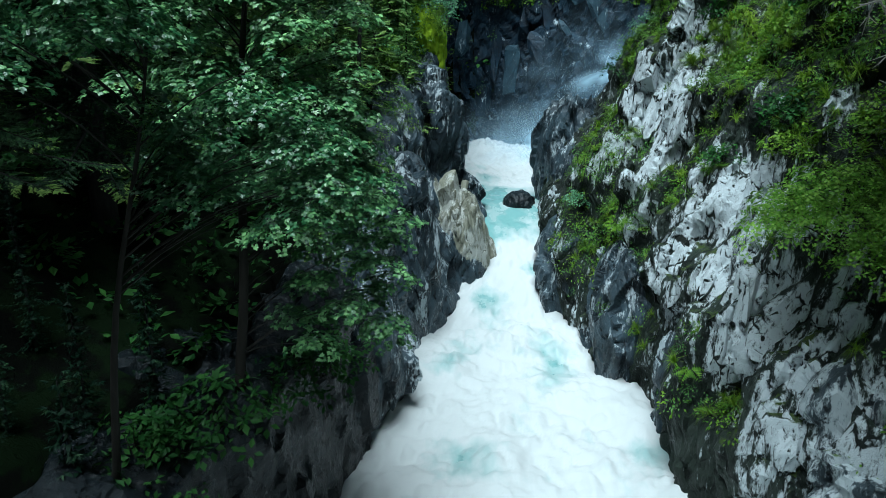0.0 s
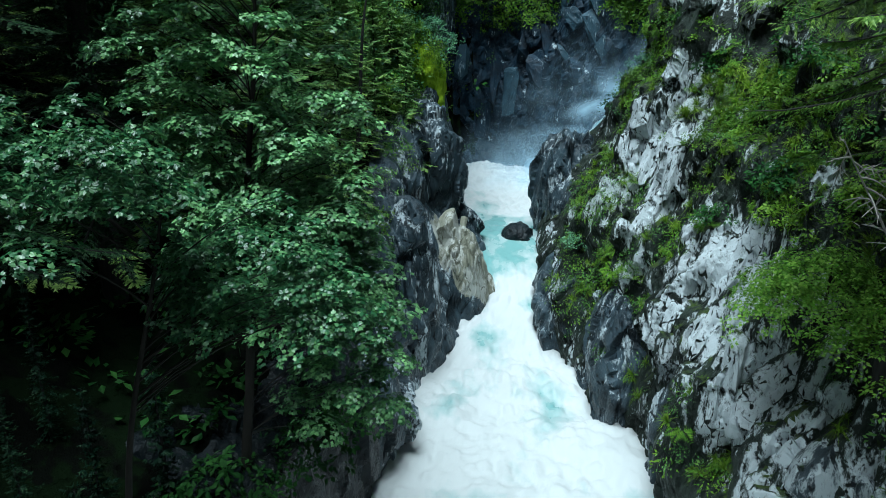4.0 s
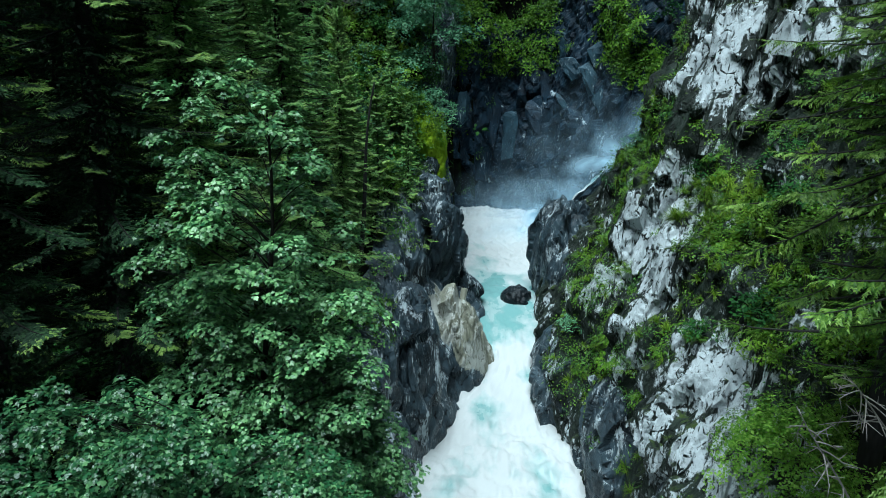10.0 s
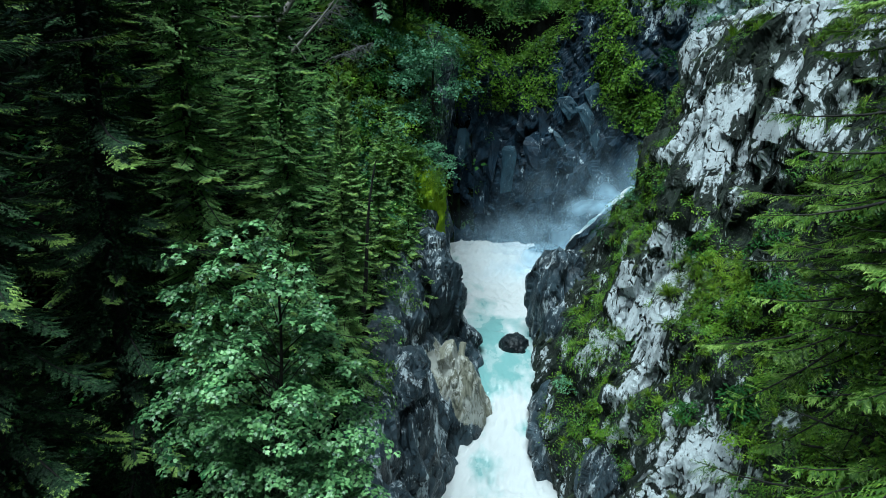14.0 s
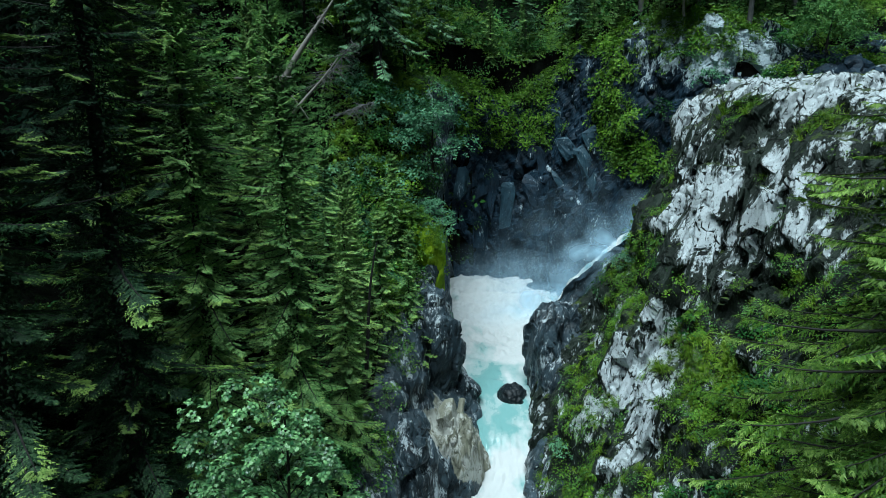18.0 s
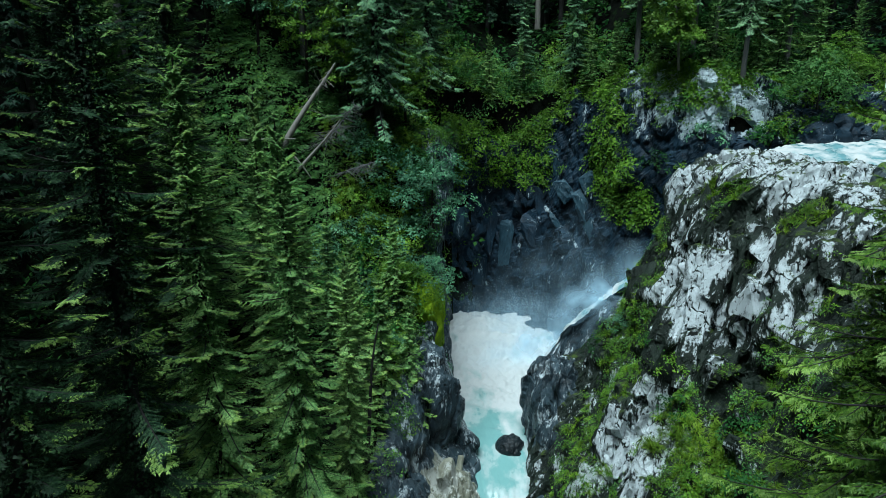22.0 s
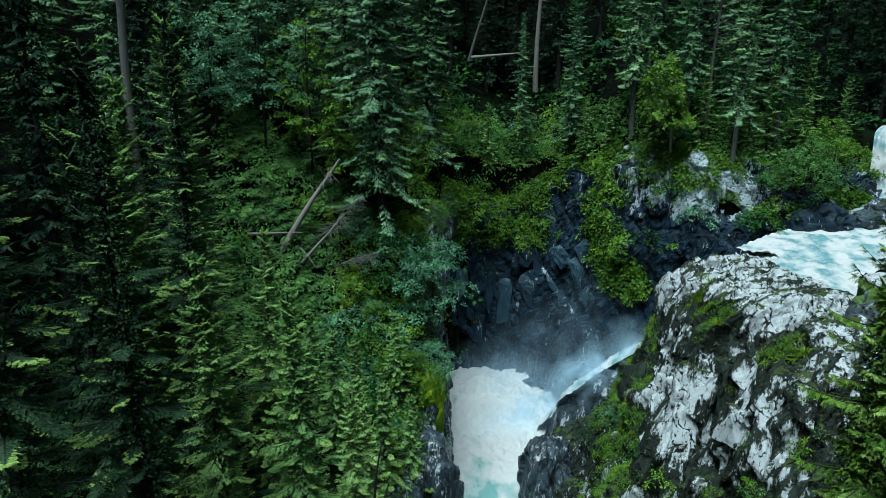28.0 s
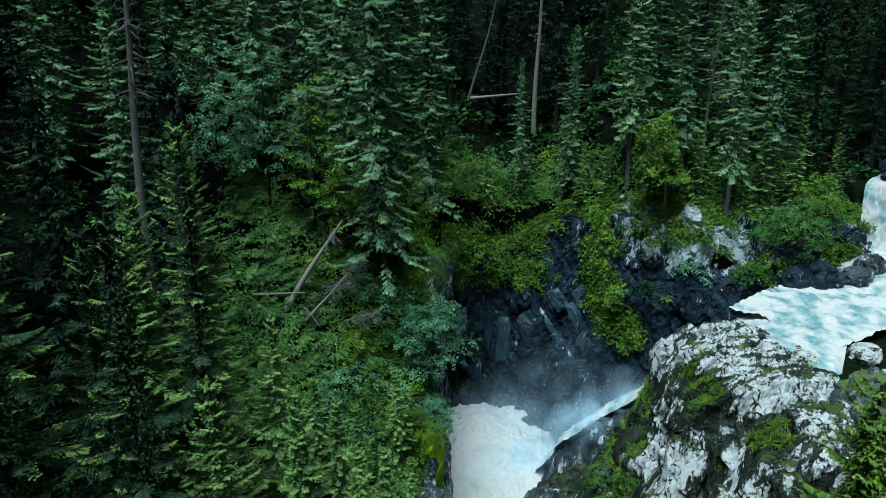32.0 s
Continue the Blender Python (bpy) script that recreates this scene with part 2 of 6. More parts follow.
    green = mixed(nt, noise_of(nt, 6.0, 4), moss_colour, tuple(c * 2.0 for c in moss_colour))
    col = mixed(nt, cover, col, green)
    nt.links.new(col, bsdf.inputs["Base Color"])
    r = ramp(nt, noise_of(nt, 1.7, 5), [(0.3, (rough[0],) * 3), (0.7, (rough[1],) * 3)])
    nt.links.new(maths(nt, "MAXIMUM", r, maths(nt, "MULTIPLY", cover, 0.9)), bsdf.inputs["Roughness"])
    h = maths(nt, "ADD", noise_of(nt, 3.0, 9, (1.2, 1.2, 0.8), (0, 28, 0), 0.7), maths(nt, "MULTIPLY", noise_of(nt, 22.0, 5), 0.25))
    h = maths(nt, "ADD", h, maths(nt, "MULTIPLY", rag, 0.8))
    h = maths(nt, "ADD", h, maths(nt, "MULTIPLY", crack, 0.5))
    bsdf.inputs["Specular IOR Level"].default_value = 0.28
    bumped(nt, bsdf, h, 1.0, relief)
    return m


def leaf_material(name, dark, light, gloss=0.42, lit_share=0.25, shine=0.22):
    """Leaves that differ one by one, a little lit through."""
    m, nt, bsdf, out = node_material(name)
    g = nt.nodes.new("ShaderNodeNewGeometry")
    o = nt.nodes.new("ShaderNodeObjectInfo")
    f = maths(nt, "ADD", maths(nt, "MULTIPLY", g.outputs["Random Per Island"], 0.65), maths(nt, "MULTIPLY", o.outputs["Random"], 0.35))
    col = ramp(nt, f, [(0.28, dark), (0.92, light)])
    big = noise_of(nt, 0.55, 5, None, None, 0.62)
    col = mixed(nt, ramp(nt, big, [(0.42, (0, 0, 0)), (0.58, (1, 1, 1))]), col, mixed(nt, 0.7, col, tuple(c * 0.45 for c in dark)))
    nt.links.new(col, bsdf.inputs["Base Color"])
    bsdf.inputs["Roughness"].default_value = gloss
    bsdf.inputs["Specular IOR Level"].default_value = shine
    t = nt.nodes.new("ShaderNodeBsdfTranslucent")
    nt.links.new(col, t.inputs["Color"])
    mx = add(nt, "ShaderNodeMixShader", Fac=lit_share)
    nt.links.new(bsdf.outputs[0], mx.inputs[1])
    nt.links.new(t.outputs[0], mx.inputs[2])
    nt.links.new(mx.outputs[0], out.inputs["Surface"])
    return m


def bark_material(name, dark, light, scale=9.0):
    m, nt, bsdf, _ = node_material(name)
    n = noise_of(nt, scale, 6, (1, 1, 0.25))
    nt.links.new(mixed(nt, n, dark, light), bsdf.inputs["Base Color"])
    bsdf.inputs["Roughness"].default_value = 0.85
    bsdf.inputs["Specular IOR Level"].default_value = 0.12
    bumped(nt, bsdf, n, 0.7, 0.03)
    return m


def water_material(name, foam_from, foam_to, teal=(0.10, 0.36, 0.36), scale=0.45, stretch=(1, 0.6, 1), smooth_reach=False):
    """Glacial water: foam in patches over milky teal; on the smooth reach above the rapid the foam thins out."""
    m, nt, bsdf, _ = node_material(name)
    n = maths(nt, "ADD", maths(nt, "MULTIPLY", noise_of(nt, scale, 5, stretch, None, 0.5), 0.84), maths(nt, "MULTIPLY", noise_of(nt, scale * 5, 5, stretch, None, 0.55), 0.16))
    if smooth_reach:
        g = nt.nodes.new("ShaderNodeNewGeometry")
        sep = nt.nodes.new("ShaderNodeSeparateXYZ")
        nt.links.new(g.outputs["Position"], sep.inputs["Vector"])
        along = maths(nt, "ADD", sep.outputs["Y"], maths(nt, "MULTIPLY", maths(nt, "SUBTRACT", noise_of(nt, 0.5, 5), 0.5), 9.0))
        along = maths(nt, "ADD", along, maths(nt, "MULTIPLY", maths(nt, "SUBTRACT", sep.outputs["X"], 4.5), -0.7))
        reach = ramp(nt, maths(nt, "DIVIDE", along, 70.0), [(0.0, (0.5,) * 3), (0.50, (0.5,) * 3), (0.555, (0.30,) * 3), (0.64, (0.31,) * 3), (0.71, (0.52,) * 3), (1.0, (0.62,) * 3)])
        n = maths(nt, "ADD", n, maths(nt, "SUBTRACT", reach, 0.5))
    foam = ramp(nt, n, [(foam_from, (0, 0, 0)), (foam_to, (1, 1, 1))])
    nt.links.new(mixed(nt, foam, teal, (0.535, 0.555, 0.552)), bsdf.inputs["Base Color"])
    nt.links.new(ramp(nt, foam, [(0, (0.12,) * 3), (1, (0.8,) * 3)]), bsdf.inputs["Roughness"])
    bumped(nt, bsdf, noise_of(nt, 2.2, 5, stretch, None, 0.5), 0.22, 0.12)
    return m


ROCK_PALE = rock_material("lichened_rock", (0.014, 0.016, 0.016), (0.06, 0.065, 0.066), (0.58, 0.59, 0.58), 0.43, 0.475, 0.46)
ROCK_DARK = rock_material("wet_dark_rock", (0.010, 0.013, 0.015), (0.070, 0.082, 0.090), (0.50, 0.53, 0.55), 0.54, 0.58, 0.18, (0.2, 0.55))
ROCK_BACK = rock_material("damp_blue_rock", (0.005, 0.011, 0.018), (0.017, 0.036, 0.055), (0.48, 0.53, 0.56), 0.585, 0.615, 0.10, (0.42, 0.75), (0.03, 0.06, 0.010), "lichen")
ROCK_BLUE = rock_material("grey_blue_rock", (0.022, 0.042, 0.055), (0.055, 0.090, 0.110), (0.40, 0.46, 0.49), 0.57, 0.61, 0.10, (0.35, 0.7), (0.03, 0.06, 0.010))
ROCK_CRAG = rock_material("crag_rock", (0.007, 0.010, 0.006), (0.028, 0.034, 0.022), (0.68, 0.70, 0.71), 0.525, 0.575, 0.70, (0.3, 0.7), (0.034, 0.052, 0.011), "lichen", 0.43, 0.09)
def duller(m, level):
    m.node_tree.nodes["Principled BSDF"].inputs["Specular IOR Level"].default_value = level
    return m


# darker than real soil: the canopy's shade is put into the colour
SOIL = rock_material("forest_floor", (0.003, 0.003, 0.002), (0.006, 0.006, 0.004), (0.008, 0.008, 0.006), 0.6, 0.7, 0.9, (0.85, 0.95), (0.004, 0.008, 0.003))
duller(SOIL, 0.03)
MAPLE = leaf_material("maple_leaves", (0.036, 0.125, 0.044), (0.36, 0.66, 0.25), 0.34, 0.15, 0.5)
SPRUCE = leaf_material("spruce_needles", (0.016, 0.042, 0.020), (0.098, 0.180, 0.074), 0.5, 0.12, 0.12)
SPRUCE_YOUNG = leaf_material("young_spruce_needles", (0.125, 0.275, 0.074), (0.47, 0.70, 0.22), 0.5, 0.15)
SPRUCE_OLIVE = leaf_material("olive_spruce_needles", (0.060, 0.140, 0.016), (0.25, 0.40, 0.045), 0.5, 0.15)
SPRUCE_GREY = leaf_material("old_spruce_needles", (0.120, 0.265, 0.130), (0.40, 0.61, 0.30), 0.5, 0.15)
SPRUCE_TIP = leaf_material("spruce_new_growth", (0.19, 0.32, 0.065), (0.46, 0.64, 0.15), 0.5, 0.15)
SHRUB = leaf_material("shrub_leaves", (0.085, 0.195, 0.014), (0.26, 0.43, 0.04), 0.45, 0.25)
BLUE_SHRUB = leaf_material("willow_leaves", (0.075, 0.205, 0.105), (0.25, 0.48, 0.25), 0.45, 0.25)
IVY = leaf_material("creeper_leaves", (0.080, 0.190, 0.014), (0.25, 0.42, 0.035), 0.45, 0.25)
GRASS = leaf_material("grass_blades", (0.14, 0.26, 0.016), (0.38, 0.54, 0.05), 0.5, 0.25)
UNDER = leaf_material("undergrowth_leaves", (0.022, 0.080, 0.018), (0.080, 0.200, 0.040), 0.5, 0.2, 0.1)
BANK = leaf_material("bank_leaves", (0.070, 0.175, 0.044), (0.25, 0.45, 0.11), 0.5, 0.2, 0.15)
BARK = bark_material("spruce_bark", (0.012, 0.012, 0.011), (0.055, 0.053, 0.052))
DEAD = bark_material("bleached_dead_wood", (0.12, 0.115, 0.105), (0.34, 0.32, 0.29))
GREY_BARK = bark_material("weathered_grey_bark", (0.05, 0.052, 0.054), (0.19, 0.19, 0.185))
MAPLE_BARK = bark_material("maple_bark", (0.008, 0.008, 0.007), (0.03, 0.028, 0.024))
FOAM = water_material("foaming_water", 0.30, 0.47, (0.20, 0.37, 0.36), 0.34, (1, 0.6, 1), True)
ROCK_TAN = rock_material("tan_scoured_rock", (0.16, 0.13, 0.085), (0.36, 0.29, 0.20), (0.5, 0.48, 0.43), 0.49, 0.54, 0.25, (0.3, 0.6))
MOSS = rock_material("bright_moss", (0.26, 0.34, 0.006), (0.46, 0.52, 0.012), (0.40, 0.48, 0.01), 0.6, 0.7, 0.2, (0.85, 0.95), (0.20, 0.27, 0.008))
FALLS = water_material("racing_stream_water", 0.36, 0.54, (0.17, 0.33, 0.36), 0.8, (1.0, 0.8, 0.6))
ROCK_MOSSY = rock_material("mossy_rock", (0.03, 0.033, 0.034), (0.10, 0.105, 0.105), (0.5, 0.5, 0.48), 0.56, 0.64, 0.85)
# black of the wet boulder; on the left wall it paints deep shade
ROCK_BLACK = rock_material("black_wet_and_shade_rock", (0.005, 0.006, 0.007), (0.016, 0.018, 0.019), (0.1, 0.1, 0.1), 0.7, 0.8, 0.0, (0.15, 0.4))
ROCK_SLAB = rock_material("half_lichened_rock", (0.014, 0.016, 0.017), (0.06, 0.066, 0.07), (0.52, 0.54, 0.55), 0.47, 0.52, 0.35)
HAZEL = leaf_material("hazel_leaves", (0.15, 0.32, 0.03), (0.46, 0.70, 0.12), 0.45, 0.3)
YELLOW = leaf_material("birch_leaves", (0.13, 0.26, 0.025), (0.27, 0.42, 0.06), 0.45, 0.3)
# spruce needles darkened to near black: the wood's shade painted in
SHADED_NEEDLES = leaf_material("shade_darkened_needles", (0.006, 0.021, 0.012), (0.030, 0.068, 0.034), 0.5, 0.12, 0.06)
# ---------------------------------------------------------------- the gorge: water levels and walls
def water_level(y):
    return curve([-40, 24, 29, 32, 35, 38, 40.5, 46, 52, 58, 68], [2, 2, 2.2, 2.9, 4.3, 5.8, 6.5, 6.9, 7.7, 8.2, 7.8], y)


LEFT_Y = [-40, 8, 18, 24, 29, 32, 34.5, 37, 41, 44, 50, 58, 68]
LEFT_FOOT = [-9, -4.6, -3.0, -2.0, -0.9, 0.5, 2.0, 2.5, 2.4, 1.4, 0.8, 0.6, 0.8]
LEFT_MID = ([-11, -5.6, -3.5, -2.6, -2.3, -2.0, -0.9, -0.6, -0.2, 0.1, -0.2, -0.2, 0.2], [6, 5.5, 6, 6.5, 7.4, 8.2, 8.6, 9.5, 10, 12, 14, 15, 16])
LEFT_RIM = ([-13, -7, -4.6, -3.8, -3.4, -3.2, -2.8, -2.2, -1.3, -0.9, -1.0, 0.2, 1.5], [10, 8, 8, 9.4, 10.8, 12.3, 13.3, 14.6, 15.2, 17.8, 27, 28.5, 29])


def hill(x, y):
    """Height of the wooded slopes above the gorge."""
    x, y = np.asarray(x, float), np.asarray(y, float)
    rim_x, rim_z = curve(LEFT_Y, LEFT_RIM[0], y), curve(LEFT_Y, LEFT_RIM[1], y)
    out = np.maximum(rim_x - x, 0)
    left = rim_z + out * np.interp(y, [0, 25, 40, 50, 60], [0.5, 0.6, 0.55, 0.45, 0.5]) + 0.5 * np.clip(out - 9, 0, 70)
    back_y = np.interp(x, [-5, 2, 8, 12, 16, 20, 24, 30, 40, 60], [60, 62, 66, 65, 60.5, 56, 53.2, 53, 56, 60])
    back_z = np.interp(x, [-5, 2, 8, 12, 16, 20, 24, 30, 40, 60], [32, 29, 27.5, 29.5, 32.3, 34.2, 33.4, 31.5, 33, 36])
    beyond = np.maximum(y - back_y, 0)
    back = back_z + beyond * 0.62
    right = np.interp(x, [5, 20, 30, 45, 90], [26, 28, 27.6, 30, 75]) - 0.25 * np.maximum(32 - y, 0) * np.interp(x, [10, 40], [1, 0.2])
    w_left = 1 / (1 + np.exp(np.clip((x - rim_x - 0.5) / 0.6, -50, 50)))
    w_back = 1 / (1 + np.exp(np.clip(-(y - back_y + 0.8) / 0.5, -50, 50)))
    side = np.where(x < rim_x + 4, left, right)
    base = left * w_left + side * (1 - w_left)
    # unseen rise behind the path, added to block low light from there
    behind = 8 + 2.2 * np.clip(-13 - y, 0, 34)
    base = np.where(y < -13, np.maximum(base, behind), base)
    return base * (1 - w_back) + np.where(x < rim_x, np.maximum(left, back), back) * w_back


def buttress(c, share, k):
    """A row of steps along c: each stands out abruptly over a share of its length and then falls back, each by its own amount."""
    i = np.floor(c)
    f = c - i
    high = lambda j: 0.35 + 0.65 * hashed(j, 0 * j, 0 * j, 300 + k)
    return np.where(f < share, high(i) * f / share, high(i) * (1 - (f - share) / (1 - share))) - 0.35


def rock_face(name, rows, nu, nv, material, label, seed, big=0.5, small=0.06, lean=28, slot_of=None, flip=1, lichen_shading_of=None, coarse=1.0, step=0.0, ledge=0.0, tall=1.0):
    """A rock wall lofted over rows of rails (x, y, z arrays along the wall, from foot to rim), cut into stepped buttresses and ledges, then broken into facets."""
    k = len(rows)
    s = np.linspace(0, 1, nu)
    rails = []
    for x, y, z in rows:
        q = np.linspace(0, 1, len(x))
        rails.append(np.stack([curve(q, x, s), curve(q, y, s), curve(q, z, s)], 1))
    rails = np.array(rails)
    length = np.linalg.norm(np.diff(rails, axis=0), axis=2).mean(1)
    knots = np.concatenate([[0], np.cumsum(length)]) / length.sum()
    t = np.linspace(0, 1, nv)
    g = np.stack([np.stack([curve(knots, rails[:, i, a], t) for i in range(nu)]) for a in range(3)], 2)
    n = grid_normals(g) * flip
    p = g.reshape(-1, 3)
    if step:
        warp = 1.6 * fbm(p * 0.22, 3, seed + 60)
        cut = buttress((p[:, 1] + warp) / 4.3, 0.30, seed) * step + buttress((p[:, 1] + 0.25 * p[:, 2] + 1.4 * warp) / 1.55, 0.35, seed + 1) * 0.36 * step
        cut = cut + buttress((p[:, 1] - 0.3 * p[:, 2] + 0.8 * warp) / 0.62, 0.4, seed + 4) * 0.13 * step
        cut = cut - ledge * buttress((p[:, 2] - 0.2 * p[:, 1] + 1.5 * warp) / 4.6, 0.3, seed + 2) - 0.4 * ledge * buttress((p[:, 2] + 0.3 * p[:, 1] - warp) / 1.7, 0.3, seed + 3)
        rise = np.clip((p[:, 2] - 3.0) / 3.0, 0.15, 1)
        g = g + n * (cut * rise).reshape(nu, nv, 1)
        p = g.reshape(-1, 3)
        n = unit(grid_normals(g) * flip + 0.4 * n)
    q = turned(p, 0, lean, 12)
    wob = 0.35 * np.stack([fbm(p * 0.5, 2, seed + 50), fbm(p * 0.5 + 31, 2, seed + 51), fbm(p * 0.5 + 57, 2, seed + 52)], 1)
    d = big * facets((q + wob) / np.array((3.2, 3.2, 5.4 * tall)) / coarse, seed, 140)
    blocks = facets((q + wob) / np.array((1.2, 1.2, 2.3 * tall)) / coarse + 5, seed + 11, 160)
    d += 0.42 * big * blocks
    chips = facets(q / np.array((0.45, 0.45, 1.1 * tall)), seed + 29, 120)
    d += small * chips + 0.5 * small * fbm(p * 3.0, 3, seed) + 1.1 * big * fbm(p * 0.16, 3, seed + 5)
    g = (p + n.reshape(-1, 3) * d[:, None]).reshape(g.shape)
    f = grid_faces(nu, nv)
    slots = None
    if slot_of:
        c = g.reshape(-1, 3)[f].mean(1)
        proud = blocks + 0.45 * chips + 0.9 * fbm(p * 0.22, 3, seed + 77)
        slots = slot_of(c, t[f[:, 0] % nv] + 0.06 * fbm(c * 0.5, 3, seed + 70), proud[f].mean(1))
    ob = put_mesh(name, raw_mesh(name, g.reshape(-1, 3), f, False, slots), material)
    # holds lichen cover and painted relief: proud blocks paler, recesses darker
    if lichen_shading_of:
        cover = lichen_shading_of(g.reshape(-1, 3), blocks + 0.35 * chips, (grid_normals(g) * flip).reshape(-1, 3))
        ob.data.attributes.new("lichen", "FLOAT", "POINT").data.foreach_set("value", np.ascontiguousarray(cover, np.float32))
    tagged(ob, label, "rock wall", kind="structure")
    return ob, g


yy = np.linspace(2, 68, 60)
lf, lmx, lmz, lrx, lrz = [curve(LEFT_Y, t, yy) for t in (LEFT_FOOT, *LEFT_MID, *LEFT_RIM)]
lw = water_level(yy)


def left_slots(c, t, proud):
    """A pale tan block above the rapid, a bright moss cushion further up, and deep shade painted as black rock nearest
    the pool.
    """
    tan = (np.abs(c[:, 1] - 36.2) < 1.7) & (c[:, 2] > 4.6) & (c[:, 2] < 9.2)
    moss = (np.abs(c[:, 1] - 44.3 - 0.2 * (c[:, 2] - 15)) < 0.9) & (c[:, 2] > 12.5) & (c[:, 2] < 18)
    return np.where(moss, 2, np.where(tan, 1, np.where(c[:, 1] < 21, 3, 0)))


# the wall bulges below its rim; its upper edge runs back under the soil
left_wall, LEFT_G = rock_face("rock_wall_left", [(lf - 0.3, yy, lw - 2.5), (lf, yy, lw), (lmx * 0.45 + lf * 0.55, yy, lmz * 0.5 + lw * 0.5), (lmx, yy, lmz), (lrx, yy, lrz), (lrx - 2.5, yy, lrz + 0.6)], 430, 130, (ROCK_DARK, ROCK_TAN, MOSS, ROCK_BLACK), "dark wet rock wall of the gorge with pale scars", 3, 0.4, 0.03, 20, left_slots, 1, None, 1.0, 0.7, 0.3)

RIGHT_Y = [-40, 8, 14, 18.5, 22.5, 26, 30, 34, 38, 42, 46.5, 51]
R_FOOT = [14, 8.4, 9.0, 7.8, 8.5, 7.9, 6.7, 5.7, 6.2, 6.9, 7.8, 9.8]
R_LOW = ([15, 10, 9.8, 8.2, 8.2, 8.0, 7.0, 6.6, 7.0, 7.4, 8.6, 10], [8, 6.5, 6.5, 6.5, 8, 7.5, 7.5, 8, 9.5, 10, 10, 9.2])
R_MID = ([17.0, 13.0, 11.8, 10.6, 10.6, 10.4, 9.8, 9.3, 9.8, 10.2, 10.8, 11.5], [13.0, 11.0, 11.0, 11.5, 12.6, 13.0, 13.5, 13.5, 13.5, 14.0, 11.2, 9.6])
R_HIGH = ([20.0, 16.0, 14.5, 13.4, 13.6, 13.4, 12.9, 12.4, 12.6, 13.4, 13.0, 13.0], [18.0, 15.5, 16.0, 17.0, 19.5, 19.5, 20.0, 20.5, 21.0, 19.5, 12.4, 10.1])
R_FACE = ([24.0, 20.0, 18.5, 17.0, 16.8, 16.2, 15.6, 14.6, 14.5, 15.2, 14.6, 14.5], [20.0, 18.0, 19.0, 21.0, 23.8, 25.4, 26.2, 26.4, 25.8, 23.8, 13.5, 11.2])
R_TOP = ([30.0, 24.0, 23.0, 21.0, 19.5, 18.7, 17.6, 16.4, 16.0, 16.6, 16.1, 16.0], [21.0, 20.0, 21.0, 22.8, 25.9, 27.4, 28.0, 28.3, 28.1, 26.5, 15.0, 12.5])
R_BACK = ([50.0, 34.0, 32.0, 30.0, 27.0, 25.0, 23.6, 22.6, 22.4, 21.4, 18.0, 18.0], [24.0, 22.0, 23.0, 24.2, 26.0, 27.0, 27.6, 28.0, 28.0, 27.0, 16.5, 13.5])
ry_ = np.linspace(6, 51, 55)
rt = [curve(RIGHT_Y, t, ry_) for t in (R_FOOT, *R_LOW, *R_MID, *R_HIGH, *R_FACE, *R_TOP, *R_BACK)]
rw = water_level(ry_)
right_rows = [(rt[0] + 0.4, ry_, rw - 2.5), (rt[0], ry_, rw)] + [(rt[i], ry_, rt[i + 1]) for i in (1, 3, 5, 7, 9, 11)] + [(rt[11] + 1.5, ry_, rt[12] - 4)]


def lobe(p, y, z, ry, rz):
    return np.exp(-((p[:, 1] - y) / ry) ** 2 - ((p[:, 2] - z) / rz) ** 2)


def crag_bare(p):
    """Faces of the crag that stay free of soil: two pillars, a few blocks, and the upper walls."""
    out = 1.15 * lobe(p, 29.9, 14.6, 2.6, 2.5) + 1.0 * lobe(p, 27.6, 12.0, 1.3, 1.6) + 1.1 * lobe(p, 21.6, 11.0, 2.0, 1.7) + 0.9 * lobe(p, 19.6, 9.4, 1.3, 2.0) + 0.9 * lobe(p, 22.2, 7.3, 0.9, 1.5) + 0.7 * lobe(p, 24.4, 8.6, 1.6, 1.1) + 0.8 * lobe(p, 15.4, 7.4, 2.4, 2.2)
    upper = np.clip((p[:, 2] - 18.9 - 0.25 * np.abs(p[:, 1] - 31) - 0.9 * np.clip(p[:, 1] - 35, 0, 9)) / 1.6, 0, 1) * np.clip((p[:, 1] - 22) / 4, 0, 1)
    return np.maximum(out, upper)


def crag_moss(p):
    """Damp gullies and shelves of the upper crag that moss and herbs have filled."""
    spots = ((33.7, 27.4, 1.9, 0.8), (36.8, 25.6, 0.9, 2.0), (30.4, 24.8, 0.9, 0.8), (30.2, 23.2, 0.7, 1.0), (26.8, 23.4, 0.5, 0.9), (26.1, 21.8, 0.7, 0.9), (29.4, 27.2, 1.5, 0.7), (26.2, 26.0, 1.3, 0.7), (24.9, 21.0, 0.9, 0.9), (24.9, 24.4, 0.7, 0.8), (32.4, 26.6, 0.7, 1.1), (28.2, 26.0, 0.6, 0.8))
    q = p + np.stack([0 * p[:, 0], 0.7 * fbm(p * 0.9, 3, 141), 0.7 * fbm(p * 0.9, 3, 143)], 1)
    return np.clip(sum(lobe(q, *k) for k in spots), 0, 1)


